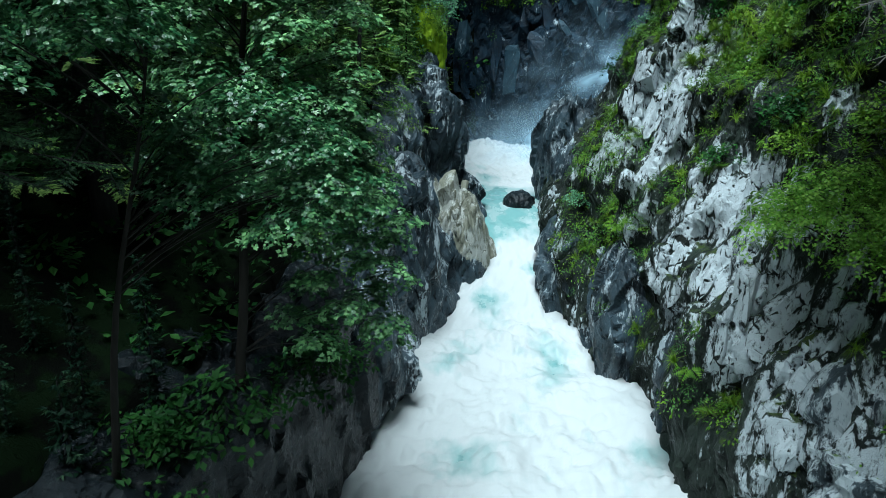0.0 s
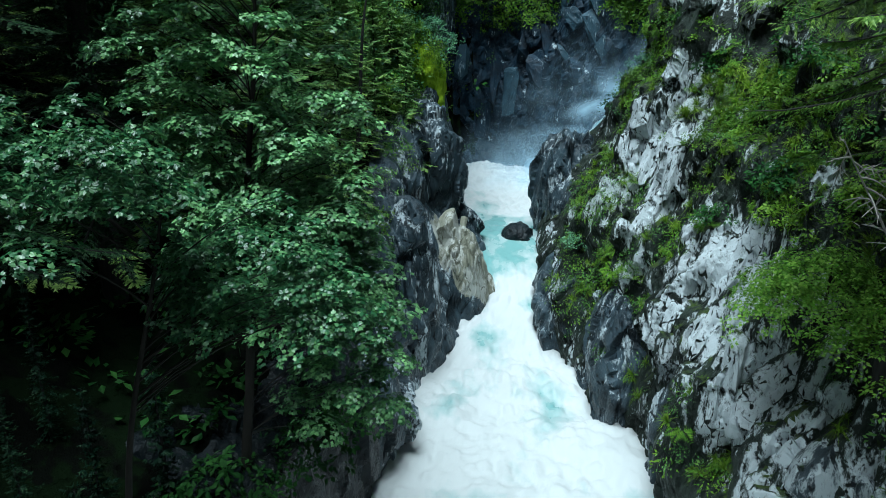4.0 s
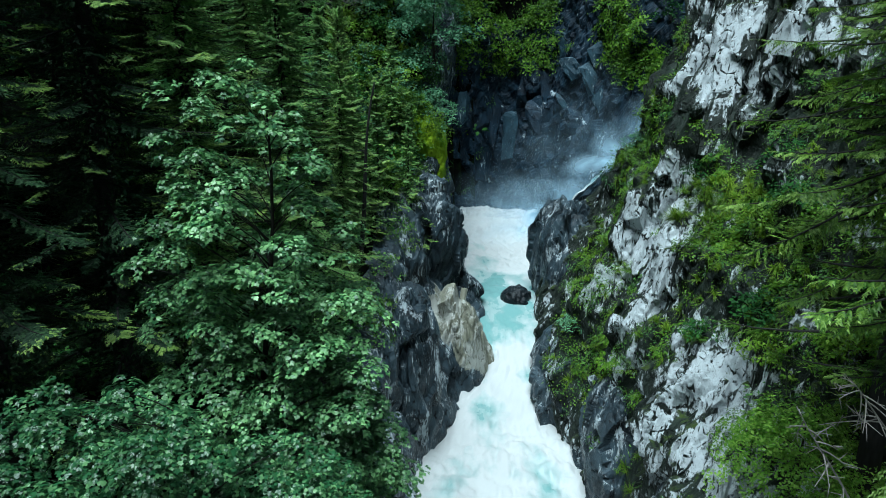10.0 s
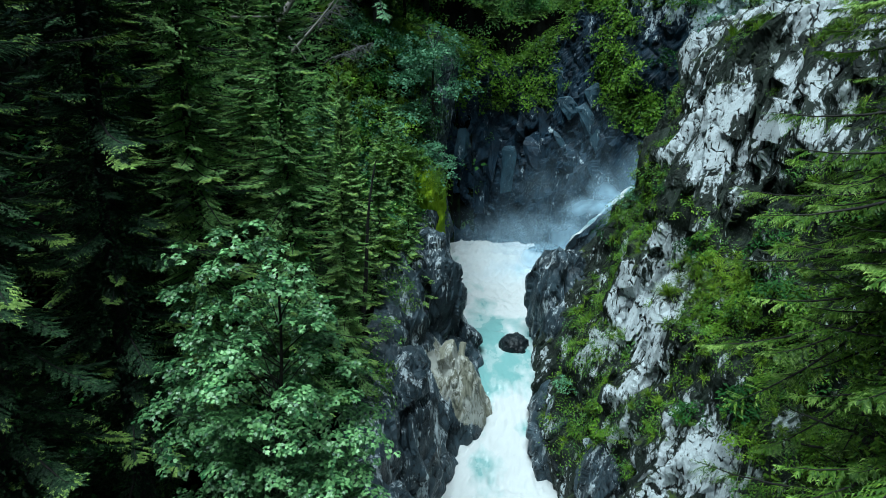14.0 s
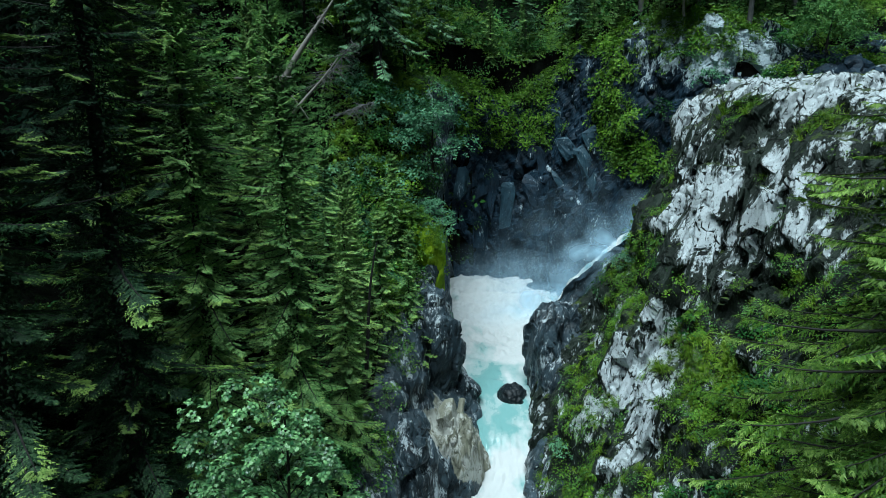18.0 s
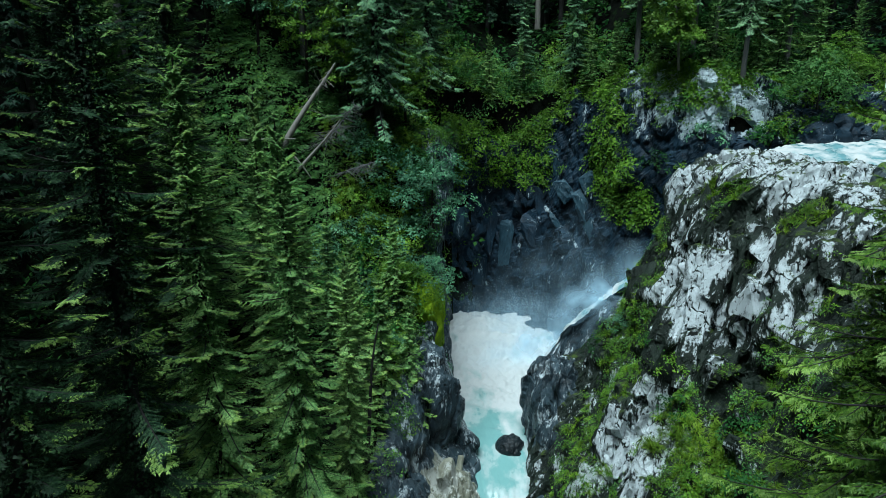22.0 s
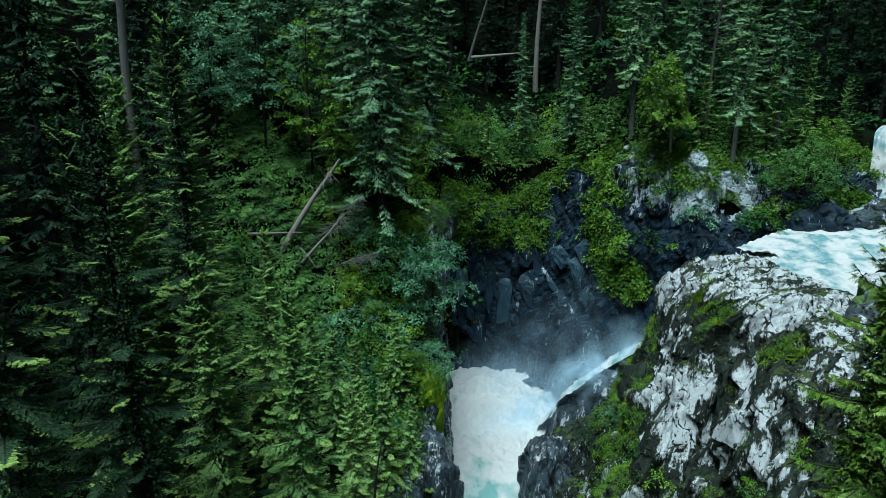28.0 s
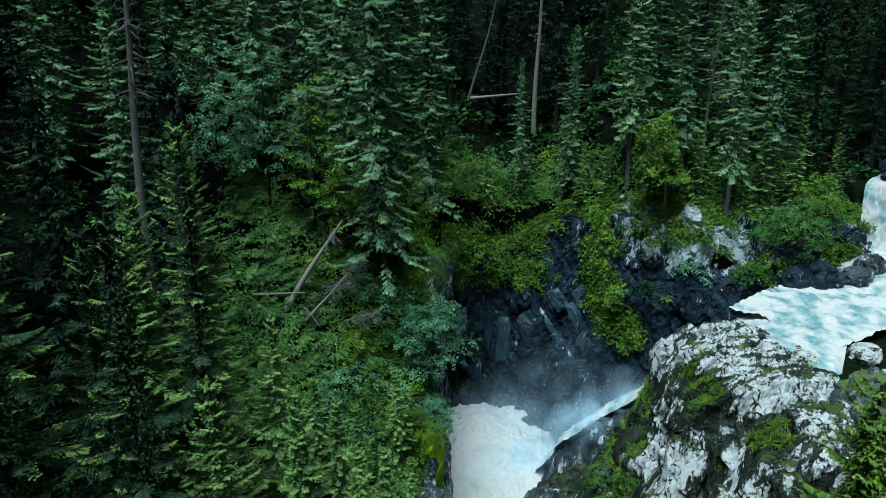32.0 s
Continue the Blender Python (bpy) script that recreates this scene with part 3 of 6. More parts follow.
def crag_lichen_shading(p, proud, n):
    """How far lichen covers the crag's bare, drier faces, plus painted light: paler where they look down the gorge and
    on proud blocks, darker in recesses.
    """
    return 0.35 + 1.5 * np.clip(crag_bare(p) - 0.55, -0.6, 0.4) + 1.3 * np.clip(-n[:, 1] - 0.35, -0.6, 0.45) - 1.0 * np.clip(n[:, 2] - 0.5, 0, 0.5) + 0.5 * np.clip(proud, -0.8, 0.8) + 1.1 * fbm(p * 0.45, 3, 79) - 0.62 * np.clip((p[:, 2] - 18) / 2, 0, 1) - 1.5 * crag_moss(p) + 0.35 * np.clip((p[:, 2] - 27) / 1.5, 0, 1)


right_wall, RIGHT_G = rock_face("rock_wall_right", right_rows, 540, 300, ROCK_CRAG, "steep grey crag with white lichen and green tufts", 5, 0.42, 0.13, 28, None, -1, crag_lichen_shading, 0.8, 1.5, 0.6, 1.9)
RIGHT_G = RIGHT_G[::-1]


def hewn(spot, side, slope, out, wide, long, thick, seed, material, wall):
    """An angular block, half sunk in a wall of rock; its points and their outward directions come back with it."""
    r = np.random.default_rng(seed)
    v = directions(15, r)
    v = np.sign(v) * np.abs(v) ** 0.55 * r.uniform(0.75, 1.0, (15, 1))
    bm = bmesh.new()
    for a, b, c in v:
        bm.verts.new(spot - 0.15 * thick * out + side * (a * wide) + slope * (b * long) + out * (c * thick))
    bmesh.ops.convex_hull(bm, input=bm.verts)
    bmesh.ops.delete(bm, geom=[w for w in bm.verts if not w.link_faces], context="VERTS")
    bmesh.ops.subdivide_edges(bm, edges=bm.edges[:], cuts=4, use_grid_fill=True)
    bm.normal_update()
    p, n = np.array([w.co for w in bm.verts]), np.array([w.normal for w in bm.verts])
    d = 0.10 * facets(p / np.array((0.5, 0.5, 1.3)), seed + 7, 140) + 0.03 * fbm(p * 4.0, 3, seed)
    for w, co in zip(bm.verts, p + n * d[:, None]):
        w.co = co
    return part("rock_slab", bm, material, wall, "", False), p, n


def rock_slab(y, z, wide, long, thick, seed):
    """An angular block broken out of the crag, lying along its slope, half sunk in it."""
    i = int(np.argmin(np.abs(RIGHT_G[:, 130, 1] - y)))
    j = 50 + int(np.argmin(np.abs(RIGHT_G[i, 50:252, 2] - z)))
    spot = RIGHT_G[i, j]
    out = unit(unit(RIGHT_N[max(i - 6, 0):i + 7, j - 6:j + 7].mean((0, 1))) + np.array((-0.1, -0.25, 0.0)))
    slope = unit(np.array((0.0, 0.10, 1.0)) - out * out[2])
    ob, p, n = hewn(spot, np.cross(slope, out), slope, out, wide, long, thick, seed, ROCK_CRAG, right_wall)
    ob.data.attributes.new("lichen", "FLOAT", "POINT").data.foreach_set("value", np.ascontiguousarray(0.3 + crag_lichen_shading(p, np.zeros(len(p)), n), np.float32))
    return ob


RIGHT_N = grid_normals(RIGHT_G)
slabs = np.random.default_rng(91)
for k in range(98):
    if k < 56:
        y, z, big = slabs.uniform(26, 40), slabs.uniform(19.2, 29.2), 1.0
    elif k < 72:
        y, z, big = slabs.uniform(27.2, 32.4), slabs.uniform(11.4, 17.0), 0.8
    elif k < 84:
        y, z, big = slabs.uniform(19.2, 23.6), slabs.uniform(7.6, 12.4), 0.7
    else:
        y, z, big = slabs.uniform(12.6, 18.6), slabs.uniform(5.0, 9.6), 0.95
    if z > 26.4 - 0.5 * max(0, y - 36):
        z -= 2.8
    rock_slab(y, z, big * slabs.uniform(0.45, 1.0), big * slabs.uniform(0.9, 2.3), big * slabs.uniform(0.35, 0.65), 200 + k)

# the far end of the gorge, bending to the stream's side
bx = np.array([-1, 2, 5, 8.5, 11.0, 13.0, 16, 20, 24, 29, 34, 42], float)
by = np.array([63, 66, 67, 64.5, 60, 56.5, 53.5, 51, 49.6, 50.2, 52, 56], float)
bz = np.array([7, 7, 7, 7, 7.5, 10, 17, 23, 26.6, 27.6, 28, 30], float)
tx = np.array([-3, 2, 7, 11, 14, 16.5, 19, 22, 25, 30, 35, 42], float)
ty = np.array([62, 66, 70, 68.5, 64, 60.5, 57, 54.6, 53.2, 53.5, 55, 58], float)
tz = np.array([30, 29, 27.5, 28.8, 31, 32.6, 33.8, 33.8, 32.8, 31.5, 31.6, 33], float)
mx, my, mz = bx * 0.45 + tx * 0.55, by * 0.6 + ty * 0.4, bz * 0.45 + tz * 0.55
# its weight: pale patch, vein, and proud blocks painted lighter than recesses
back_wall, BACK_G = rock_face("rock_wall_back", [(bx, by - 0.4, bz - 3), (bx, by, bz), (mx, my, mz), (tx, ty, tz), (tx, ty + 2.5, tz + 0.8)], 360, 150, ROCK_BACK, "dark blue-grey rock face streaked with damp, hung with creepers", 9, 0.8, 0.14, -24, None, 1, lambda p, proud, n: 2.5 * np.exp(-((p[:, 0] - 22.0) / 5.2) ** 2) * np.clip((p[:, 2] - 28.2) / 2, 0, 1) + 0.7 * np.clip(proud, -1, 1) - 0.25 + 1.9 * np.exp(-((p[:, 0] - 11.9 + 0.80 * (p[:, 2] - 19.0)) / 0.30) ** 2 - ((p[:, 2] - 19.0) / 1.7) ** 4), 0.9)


def back_slab(x, z, wide, long, thick, lean, seed, material):
    """A pillar or a slab that stands out of the far wall."""
    spot = BACK_G.reshape(-1, 3)[int(np.argmin(((BACK_G[:, :, 0] - x) ** 2 + (BACK_G[:, :, 2] - z) ** 2).ravel()))]
    out = unit(np.array((-0.25, -1.0, 0.25)))
    slope = unit(np.array((lean, 0.0, 1.0)) - out * (out[2] + lean * out[0]))
    hewn(spot, np.cross(slope, out), slope, out, wide, long, thick, seed, material, back_wall)


for k, (x, z, wide, long, thick, lean, material) in enumerate((
        (7.0, 15.6, 1.1, 3.2, 1.1, 0.05, ROCK_BLUE), (1.9, 18.4, 0.8, 2.0, 0.9, 0.1, ROCK_BLUE), (3.8, 18.0, 0.9, 2.6, 1.0, -0.1, ROCK_BACK),
        (5.3, 16.4, 0.7, 3.6, 0.8, 0.1, ROCK_BACK), (9.3, 17.4, 1.0, 3.0, 0.9, -0.15, ROCK_BACK), (4.0, 12.6, 1.2, 2.2, 1.0, 0.15, ROCK_BACK),
        (12.4, 22.4, 1.1, 1.9, 0.8, -0.5, ROCK_BLUE), (14.0, 23.6, 1.2, 1.2, 0.9, -0.7, ROCK_BLUE), (13.8, 21.0, 1.2, 2.2, 0.7, -0.5, ROCK_BLUE),
        (11.9, 24.8, 1.0, 1.6, 0.7, -0.4, ROCK_BLUE), (14.4, 19.2, 0.8, 1.9, 0.6, -0.6, ROCK_BLUE), (12.0, 18.8, 0.4, 1.9, 0.6, -0.8, ROCK_BLUE),
        (10.4, 20.8, 0.9, 2.2, 0.8, -0.3, ROCK_BACK), (8.3, 20.2, 0.8, 1.8, 0.8, 0.1, ROCK_BACK))):
    back_slab(x, z, wide, long, thick, lean, 500 + k, material)


STREAM = [(64, 66, 40), (48, 59.5, 36.6), (40.6, 55.5, 36.2), (39.2, 53.6, 30.2), (36, 49.5, 29.2), (29, 44.8, 28.6), (23.5, 41.5, 28.2), (20.6, 43.4, 27.2), (20.8, 47.0, 22.0), (18.6, 50.0, 19.4), (15.0, 51.6, 16.0), (11.6, 53.4, 12.0), (8.8, 55.0, 6.2)]
# wooded ground: finer near the gorge, out to the horizon
gx = np.concatenate([-np.geomspace(900, 45, 16), np.linspace(-42, 60, 140), np.geomspace(63, 900, 16)])
gy = np.concatenate([-np.geomspace(900, 30, 12), np.linspace(-28, 110, 170), np.geomspace(114, 900, 14)])
GX, GY = np.meshgrid(gx, gy, indexing="ij")
GZ = hill(GX, GY)
rimx = curve(LEFT_Y, LEFT_RIM[0], GY)
inside = (GX > rimx - 0.6)
backy = np.interp(GX, tx, ty)
topx = np.interp(GY, ry_, rt[11])
# the bed of the gorge and of the pool below the water
gorge = inside & (GX < np.where(GY < 43, topx + 1.0, 21.5)) & (GY < backy + 0.8) & (GY > -14)
bed = water_level(GY) - 3.0
GZ = np.where(gorge, bed, GZ)
for (x0, y0, z0), (x1, y1, z1) in zip(STREAM[:-1], STREAM[1:]):
    t = np.clip(((GX - x0) * (x1 - x0) + (GY - y0) * (y1 - y0)) / ((x1 - x0) ** 2 + (y1 - y0) ** 2), 0, 1)
    far = np.hypot(GX - x0 - t * (x1 - x0), GY - y0 - t * (y1 - y0))
    GZ = np.where(far < 4.2, np.minimum(GZ, z0 + t * (z1 - z0) - 0.9 + 0.25 * np.maximum(far - 2.6, 0)), GZ)
pp = np.stack([GX, GY, GZ], 2).reshape(-1, 3)
near_ground = np.clip(1 - (np.abs(pp[:, 0]) + np.abs(pp[:, 1] - 40)) / 400, 0, 1)
GZ = GZ + (np.where(gorge, 0, 1).ravel() * (0.9 * fbm(pp * np.array((0.25, 0.25, 0)) + 3, 4, 31) + 14 * (1 - near_ground) * fbm(pp * np.array((0.01, 0.01, 0)), 3, 35))).reshape(GZ.shape)
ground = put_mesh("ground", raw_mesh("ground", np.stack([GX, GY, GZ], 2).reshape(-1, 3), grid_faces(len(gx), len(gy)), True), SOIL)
tagged(ground, "dark forest floor with moss, rising on all sides", "ground", kind="structure")


def ground_z(x, y):
    i, j = np.searchsorted(gx, x) - 1, np.searchsorted(gy, y) - 1
    i, j = np.clip(i, 0, len(gx) - 2), np.clip(j, 0, len(gy) - 2)
    u, v = (x - gx[i]) / (gx[i + 1] - gx[i]), (y - gy[j]) / (gy[j + 1] - gy[j])
    return (1 - u) * (1 - v) * GZ[i, j] + u * (1 - v) * GZ[i + 1, j] + (1 - u) * v * GZ[i, j + 1] + u * v * GZ[i + 1, j + 1]


# ---------------------------------------------------------------- water
def river_sheet(name, ys, left, right, level, nu, nv, material, label, rough_at, seed, mound=0.0):
    v = np.linspace(0, 1, nv)
    y = np.linspace(ys[0], ys[-1], nu)
    lx, rx, z = left(y), right(y), level(y)
    X = lx[:, None] * (1 - v) + rx[:, None] * v
    Y = np.repeat(y[:, None], nv, 1)
    P = np.stack([X, Y, np.repeat(z[:, None], nv, 1)], 2).reshape(-1, 3)
    amp = rough_at(P[:, 1])
    P[:, 2] += amp * (0.55 * fbm(P * np.array((0.5, 0.45, 0)), 3, seed) + 0.35 * np.abs(fbm(P * np.array((1.6, 1.3, 0)) + 9, 3, seed + 4)) + 0.10 * fbm(P * np.array((6, 5, 0)), 2, seed + 8))
    P[:, 2] += mound * np.exp(-((P[:, 0] - 3.4) / 2.4) ** 2 - ((P[:, 1] - 61) / 5.0) ** 2)
    ob = put_mesh(name, raw_mesh(name, P, grid_faces(nu, nv), True), material)
    return tagged(ob, label, "water", kind="structure")


foot_l = lambda y: curve(LEFT_Y, LEFT_FOOT, y) - 1.6
foot_r = lambda y: np.where(y < 47, curve(RIGHT_Y, R_FOOT, y) + 1.6, 9 + (y - 47) * 0.25)
river_sheet("water", (-14, 68), foot_l, foot_r, water_level, 520, 110, FOAM, "glacial river: white rapids round a smooth teal reach", lambda y: np.interp(y, [0, 28, 33, 38, 40, 46, 50, 60, 68], [0.9, 1.1, 0.9, 0.4, 0.2, 0.25, 1.2, 1.5, 1.0]), 41, 0.75)

# the side stream: a shallow run, two falls and a hidden chute into the gorge
def stream_sheet(name, path, widths, material, label, nu=220, nv=40, rough=0.5, seed=61, crown=0.25, category="water"):
    path = np.array(path, float)
    q = np.concatenate([[0], np.cumsum(np.linalg.norm(np.diff(path, axis=0), axis=1))])
    s = np.linspace(0, q[-1], nu)
    c = np.stack([np.interp(s, q, path[:, a]) for a in range(3)], 1)
    for _ in range(6):
        c[1:-1] = (c[:-2] + 2 * c[1:-1] + c[2:]) / 4
    w = np.interp(s, q, widths)
    d = np.gradient(c, axis=0)
    side = unit(np.stack([d[:, 1], -d[:, 0], 0 * d[:, 0]], 1))
    v = np.linspace(-1, 1, nv)
    P = c[:, None] + side[:, None] * (w[:, None] * v)[:, :, None]
    P[:, :, 2] -= crown * np.abs(v) ** 3
    P = P.reshape(-1, 3)
    n = unit(np.cross(np.repeat(side, nv, 0), np.repeat(unit(d), nv, 0)))
    P += n * (rough * (0.7 * fbm(P * 0.6, 3, seed) + 0.8 * np.abs(fbm(P * np.array((1.5, 1.5, 0.6)), 3, seed + 3)) + 0.15 * fbm(P * 5, 2, seed + 6)))[:, None]
    return tagged(put_mesh(name, raw_mesh(name, P, grid_faces(nu, nv), True), material), label, category, kind="structure")


stream_sheet("water_stream", STREAM, [3, 4, 2.6, 2.2, 3.4, 4.6, 4.2, 3.0, 1.6, 1.2, 1.2, 1.3, 1.4], FALLS, "side stream racing white over ledges", 420, 80, 0.42)
# the rock ledge that carries the chute
stream_sheet("rock_ledge", [(x, y, z - 1.1) for x, y, z in STREAM[6:-1]] + [(8.8, 54.6, 5.0)], [5, 4, 3.4, 3.6, 3.8, 4.0, 4.0], ROCK_DARK, "dark wet ledge under the chute", 110, 50, 0.9, 71, 9.0, "rock ledge")
stream_sheet("water_trickle", [(25.5, 40.5, 28.3), (23.6, 36.5, 28.0), (22.6, 33.5, 26.6), (21.6, 31.0, 24.2)], [2.2, 1.5, 0.9, 0.5], FALLS, "thin runs of water spilling over the crag", 120, 24, 0.35, 77)


# ---------------------------------------------------------------- loose rocks
def boulder(name, place, size, seed, material, label, turn=0.0, cuts=4, rugged=0.22, category="boulder"):
    bm = bmesh.new()
    bmesh.ops.create_icosphere(bm, subdivisions=cuts, radius=1.0)
    p = np.array([v.co for v in bm.verts])
    r = 1 + rugged * (facets(p * 0.9 + seed, seed, 130) + 0.35 * facets(p * 2.4 + seed, seed + 3, 130)) + 0.02 * fbm(p * 5, 3, seed)
    p = p * r[:, None] * np.array(size)
    for v, co in zip(bm.verts, p):
        v.co = co
    ob = part(name, bm, material, None, "", False)
    ob.matrix_world = pose(*place, 0, 0, turn)
    return tagged(ob, label, category)


boulder("boulder", (5.1, 41.9, 6.75), (1.12, 1.0, 0.85), 4, ROCK_BLACK, "black wet boulder standing in teal water", 20)
boulder("boulder", (23.2, 30.0, 28.3), (2.5, 2.3, 2.0), 8, ROCK_MOSSY, "mossy flat-topped boulder beside the stream", 30, 5)
for x, y, z, s, k in ((23.4, 37.2, 27.4, 1.2, 51), (22.6, 32.6, 26.0, 1.6, 53), (27.4, 37.6, 27.8, 1.1, 55), (28.4, 33.6, 27.4, 2.2, 57), (24.6, 30.2, 25.6, 2.0, 59)):
    boulder("boulder", (x, y, z), (s, 0.9 * s, 0.7 * s), k, ROCK_PALE, "pale lichened boulder between the stream and the crag", 40 * k)
boulder("boulder", (33.6, 48.8, 29.4), (1.3, 1.2, 0.9), 15, ROCK_DARK, "dark wet boulder under the small fall", 60)
boulder("boulder", (36.0, 50.8, 29.8), (1.2, 1.2, 1.0), 21, ROCK_DARK, "dark wet boulder under the small fall", 10)
boulder("boulder", (31.0, 49.2, 29.2), (1.6, 1.3, 1.4), 25, ROCK_BACK, "grey angular boulder at the stream's edge", 80)
boulder("boulder", (29.0, 49.4, 29.0), (1.4, 1.0, 1.2), 29, ROCK_BACK, "grey angular boulder at the stream's edge", 140)
boulder("boulder", (41.0, 57.0, 37.0), (1.3, 1.2, 1.1), 33, ROCK_BACK, "grey boulder above the small fall", 40)
boulder("boulder", (10.6, 13.4, 5.8), (1.5, 1.7, 2.0), 37, ROCK_SLAB, "pale tilted rock slab at the foot of the crag", 15, 5, 0.4)


# massive worn outcrops that stand out of the gorge walls
for place, size, seed, mat, label in (
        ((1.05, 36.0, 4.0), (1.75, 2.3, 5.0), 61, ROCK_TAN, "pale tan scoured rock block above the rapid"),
        ((-1.9, 30.9, 6.6), (1.9, 2.4, 5.0), 63, ROCK_DARK, "dark wet rock block with pale scars"),
        ((-0.9, 40.4, 11.2), (2.1, 2.8, 4.2), 65, ROCK_DARK, "dark fissured rock block under the moss"),
        ((-3.0, 23.5, 4.6), (1.5, 3.0, 3.6), 67, ROCK_DARK, "dark wet rock rib at the pool's edge"),
        ((8.35, 42.2, 8.6), (2.1, 4.6, 5.8), 69, ROCK_DARK, "smooth dark rock shoulder beside the teal water"),
        ((7.1, 33.4, 4.0), (1.8, 2.9, 4.0), 71, ROCK_DARK, "smooth dark rock hollowed out by the rapid"),
        ((8.1, 27.6, 3.8), (1.4, 2.8, 4.0), 73, ROCK_DARK, "smooth dark rock rib at the pool's edge"),
        ((9.2, 21.0, 3.4), (1.3, 1.8, 3.6), 75, ROCK_DARK, "dark cracked rock rib at the pool's edge")):
    ob = boulder("rock_outcrop", place, size, seed, mat, label, 0, 6, 0.15, "rock outcrop")
    me = ob.data
    p = np.empty(3 * len(me.vertices))
    me.vertices.foreach_get("co", p)
    p = p.reshape(-1, 3)
    out = unit(p / np.array(size) ** 2)
    q = (p + np.array(place)) @ np.array(Matrix.Rotation(radians(24), 3, "Y"))
    d = 0.36 * facets(q / np.array((1.7, 1.8, 4.5)), seed, 60) + 0.07 * facets(q / np.array((0.7, 0.8, 2.4)), seed + 5, 100) + 0.03 * fbm(q * 2.0, 4, seed)
    me.vertices.foreach_set("co", (p + out * d[:, None]).ravel())
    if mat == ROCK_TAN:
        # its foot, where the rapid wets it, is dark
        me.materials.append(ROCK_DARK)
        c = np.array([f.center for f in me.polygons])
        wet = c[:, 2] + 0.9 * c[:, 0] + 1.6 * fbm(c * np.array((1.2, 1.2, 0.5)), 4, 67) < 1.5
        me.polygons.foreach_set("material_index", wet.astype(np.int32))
    me.update()


for place, size, seed in (((-0.75, 44.0, 16.2), (0.95, 0.9, 2.5), 81), ((-1.2, 43.3, 17.6), (0.9, 0.8, 1.6), 83), ((-0.35, 44.8, 13.8), (0.5, 0.8, 1.6), 85), ((-0.95, 43.2, 15.0), (0.6, 0.6, 1.3), 87)):
    boulder("moss_cushion", place, size, seed, MOSS, "thick yellow-green moss draped over the gorge wall", 0, 5, 0.26, "moss")


# ---------------------------------------------------------------- plants: shapes of single leaves
KITE = np.array([(0, 0, 0), (0.5, 0.45, 0.05), (0, 1, -0.06), (-0.5, 0.45, 0.05)], float)
KITE_F = np.array([(0, 1, 2, 3)])
SPRAY = np.array([(-0.5, 0, 0), (0.5, 0.08, 0), (0, 1, -0.08)], float)
SPRAY_F = np.array([(0, 1, 2)])
LOBES = [(0, 0), (0.42, 0.10), (0.50, 0.55), (0.24, 0.58), (0.0, 1.0), (-0.24, 0.58), (-0.50, 0.55), (-0.42, 0.10)]
MAPLE_LEAF = np.array([(x, y, -0.25 * y * y - 0.25 * abs(x) ** 1.5) for x, y in LOBES])
MAPLE_F = np.array([(0, i, i + 1) for i in range(1, 7)])


def thing(name, label, category, group=""):
    return tagged(new(name), label, category, group)


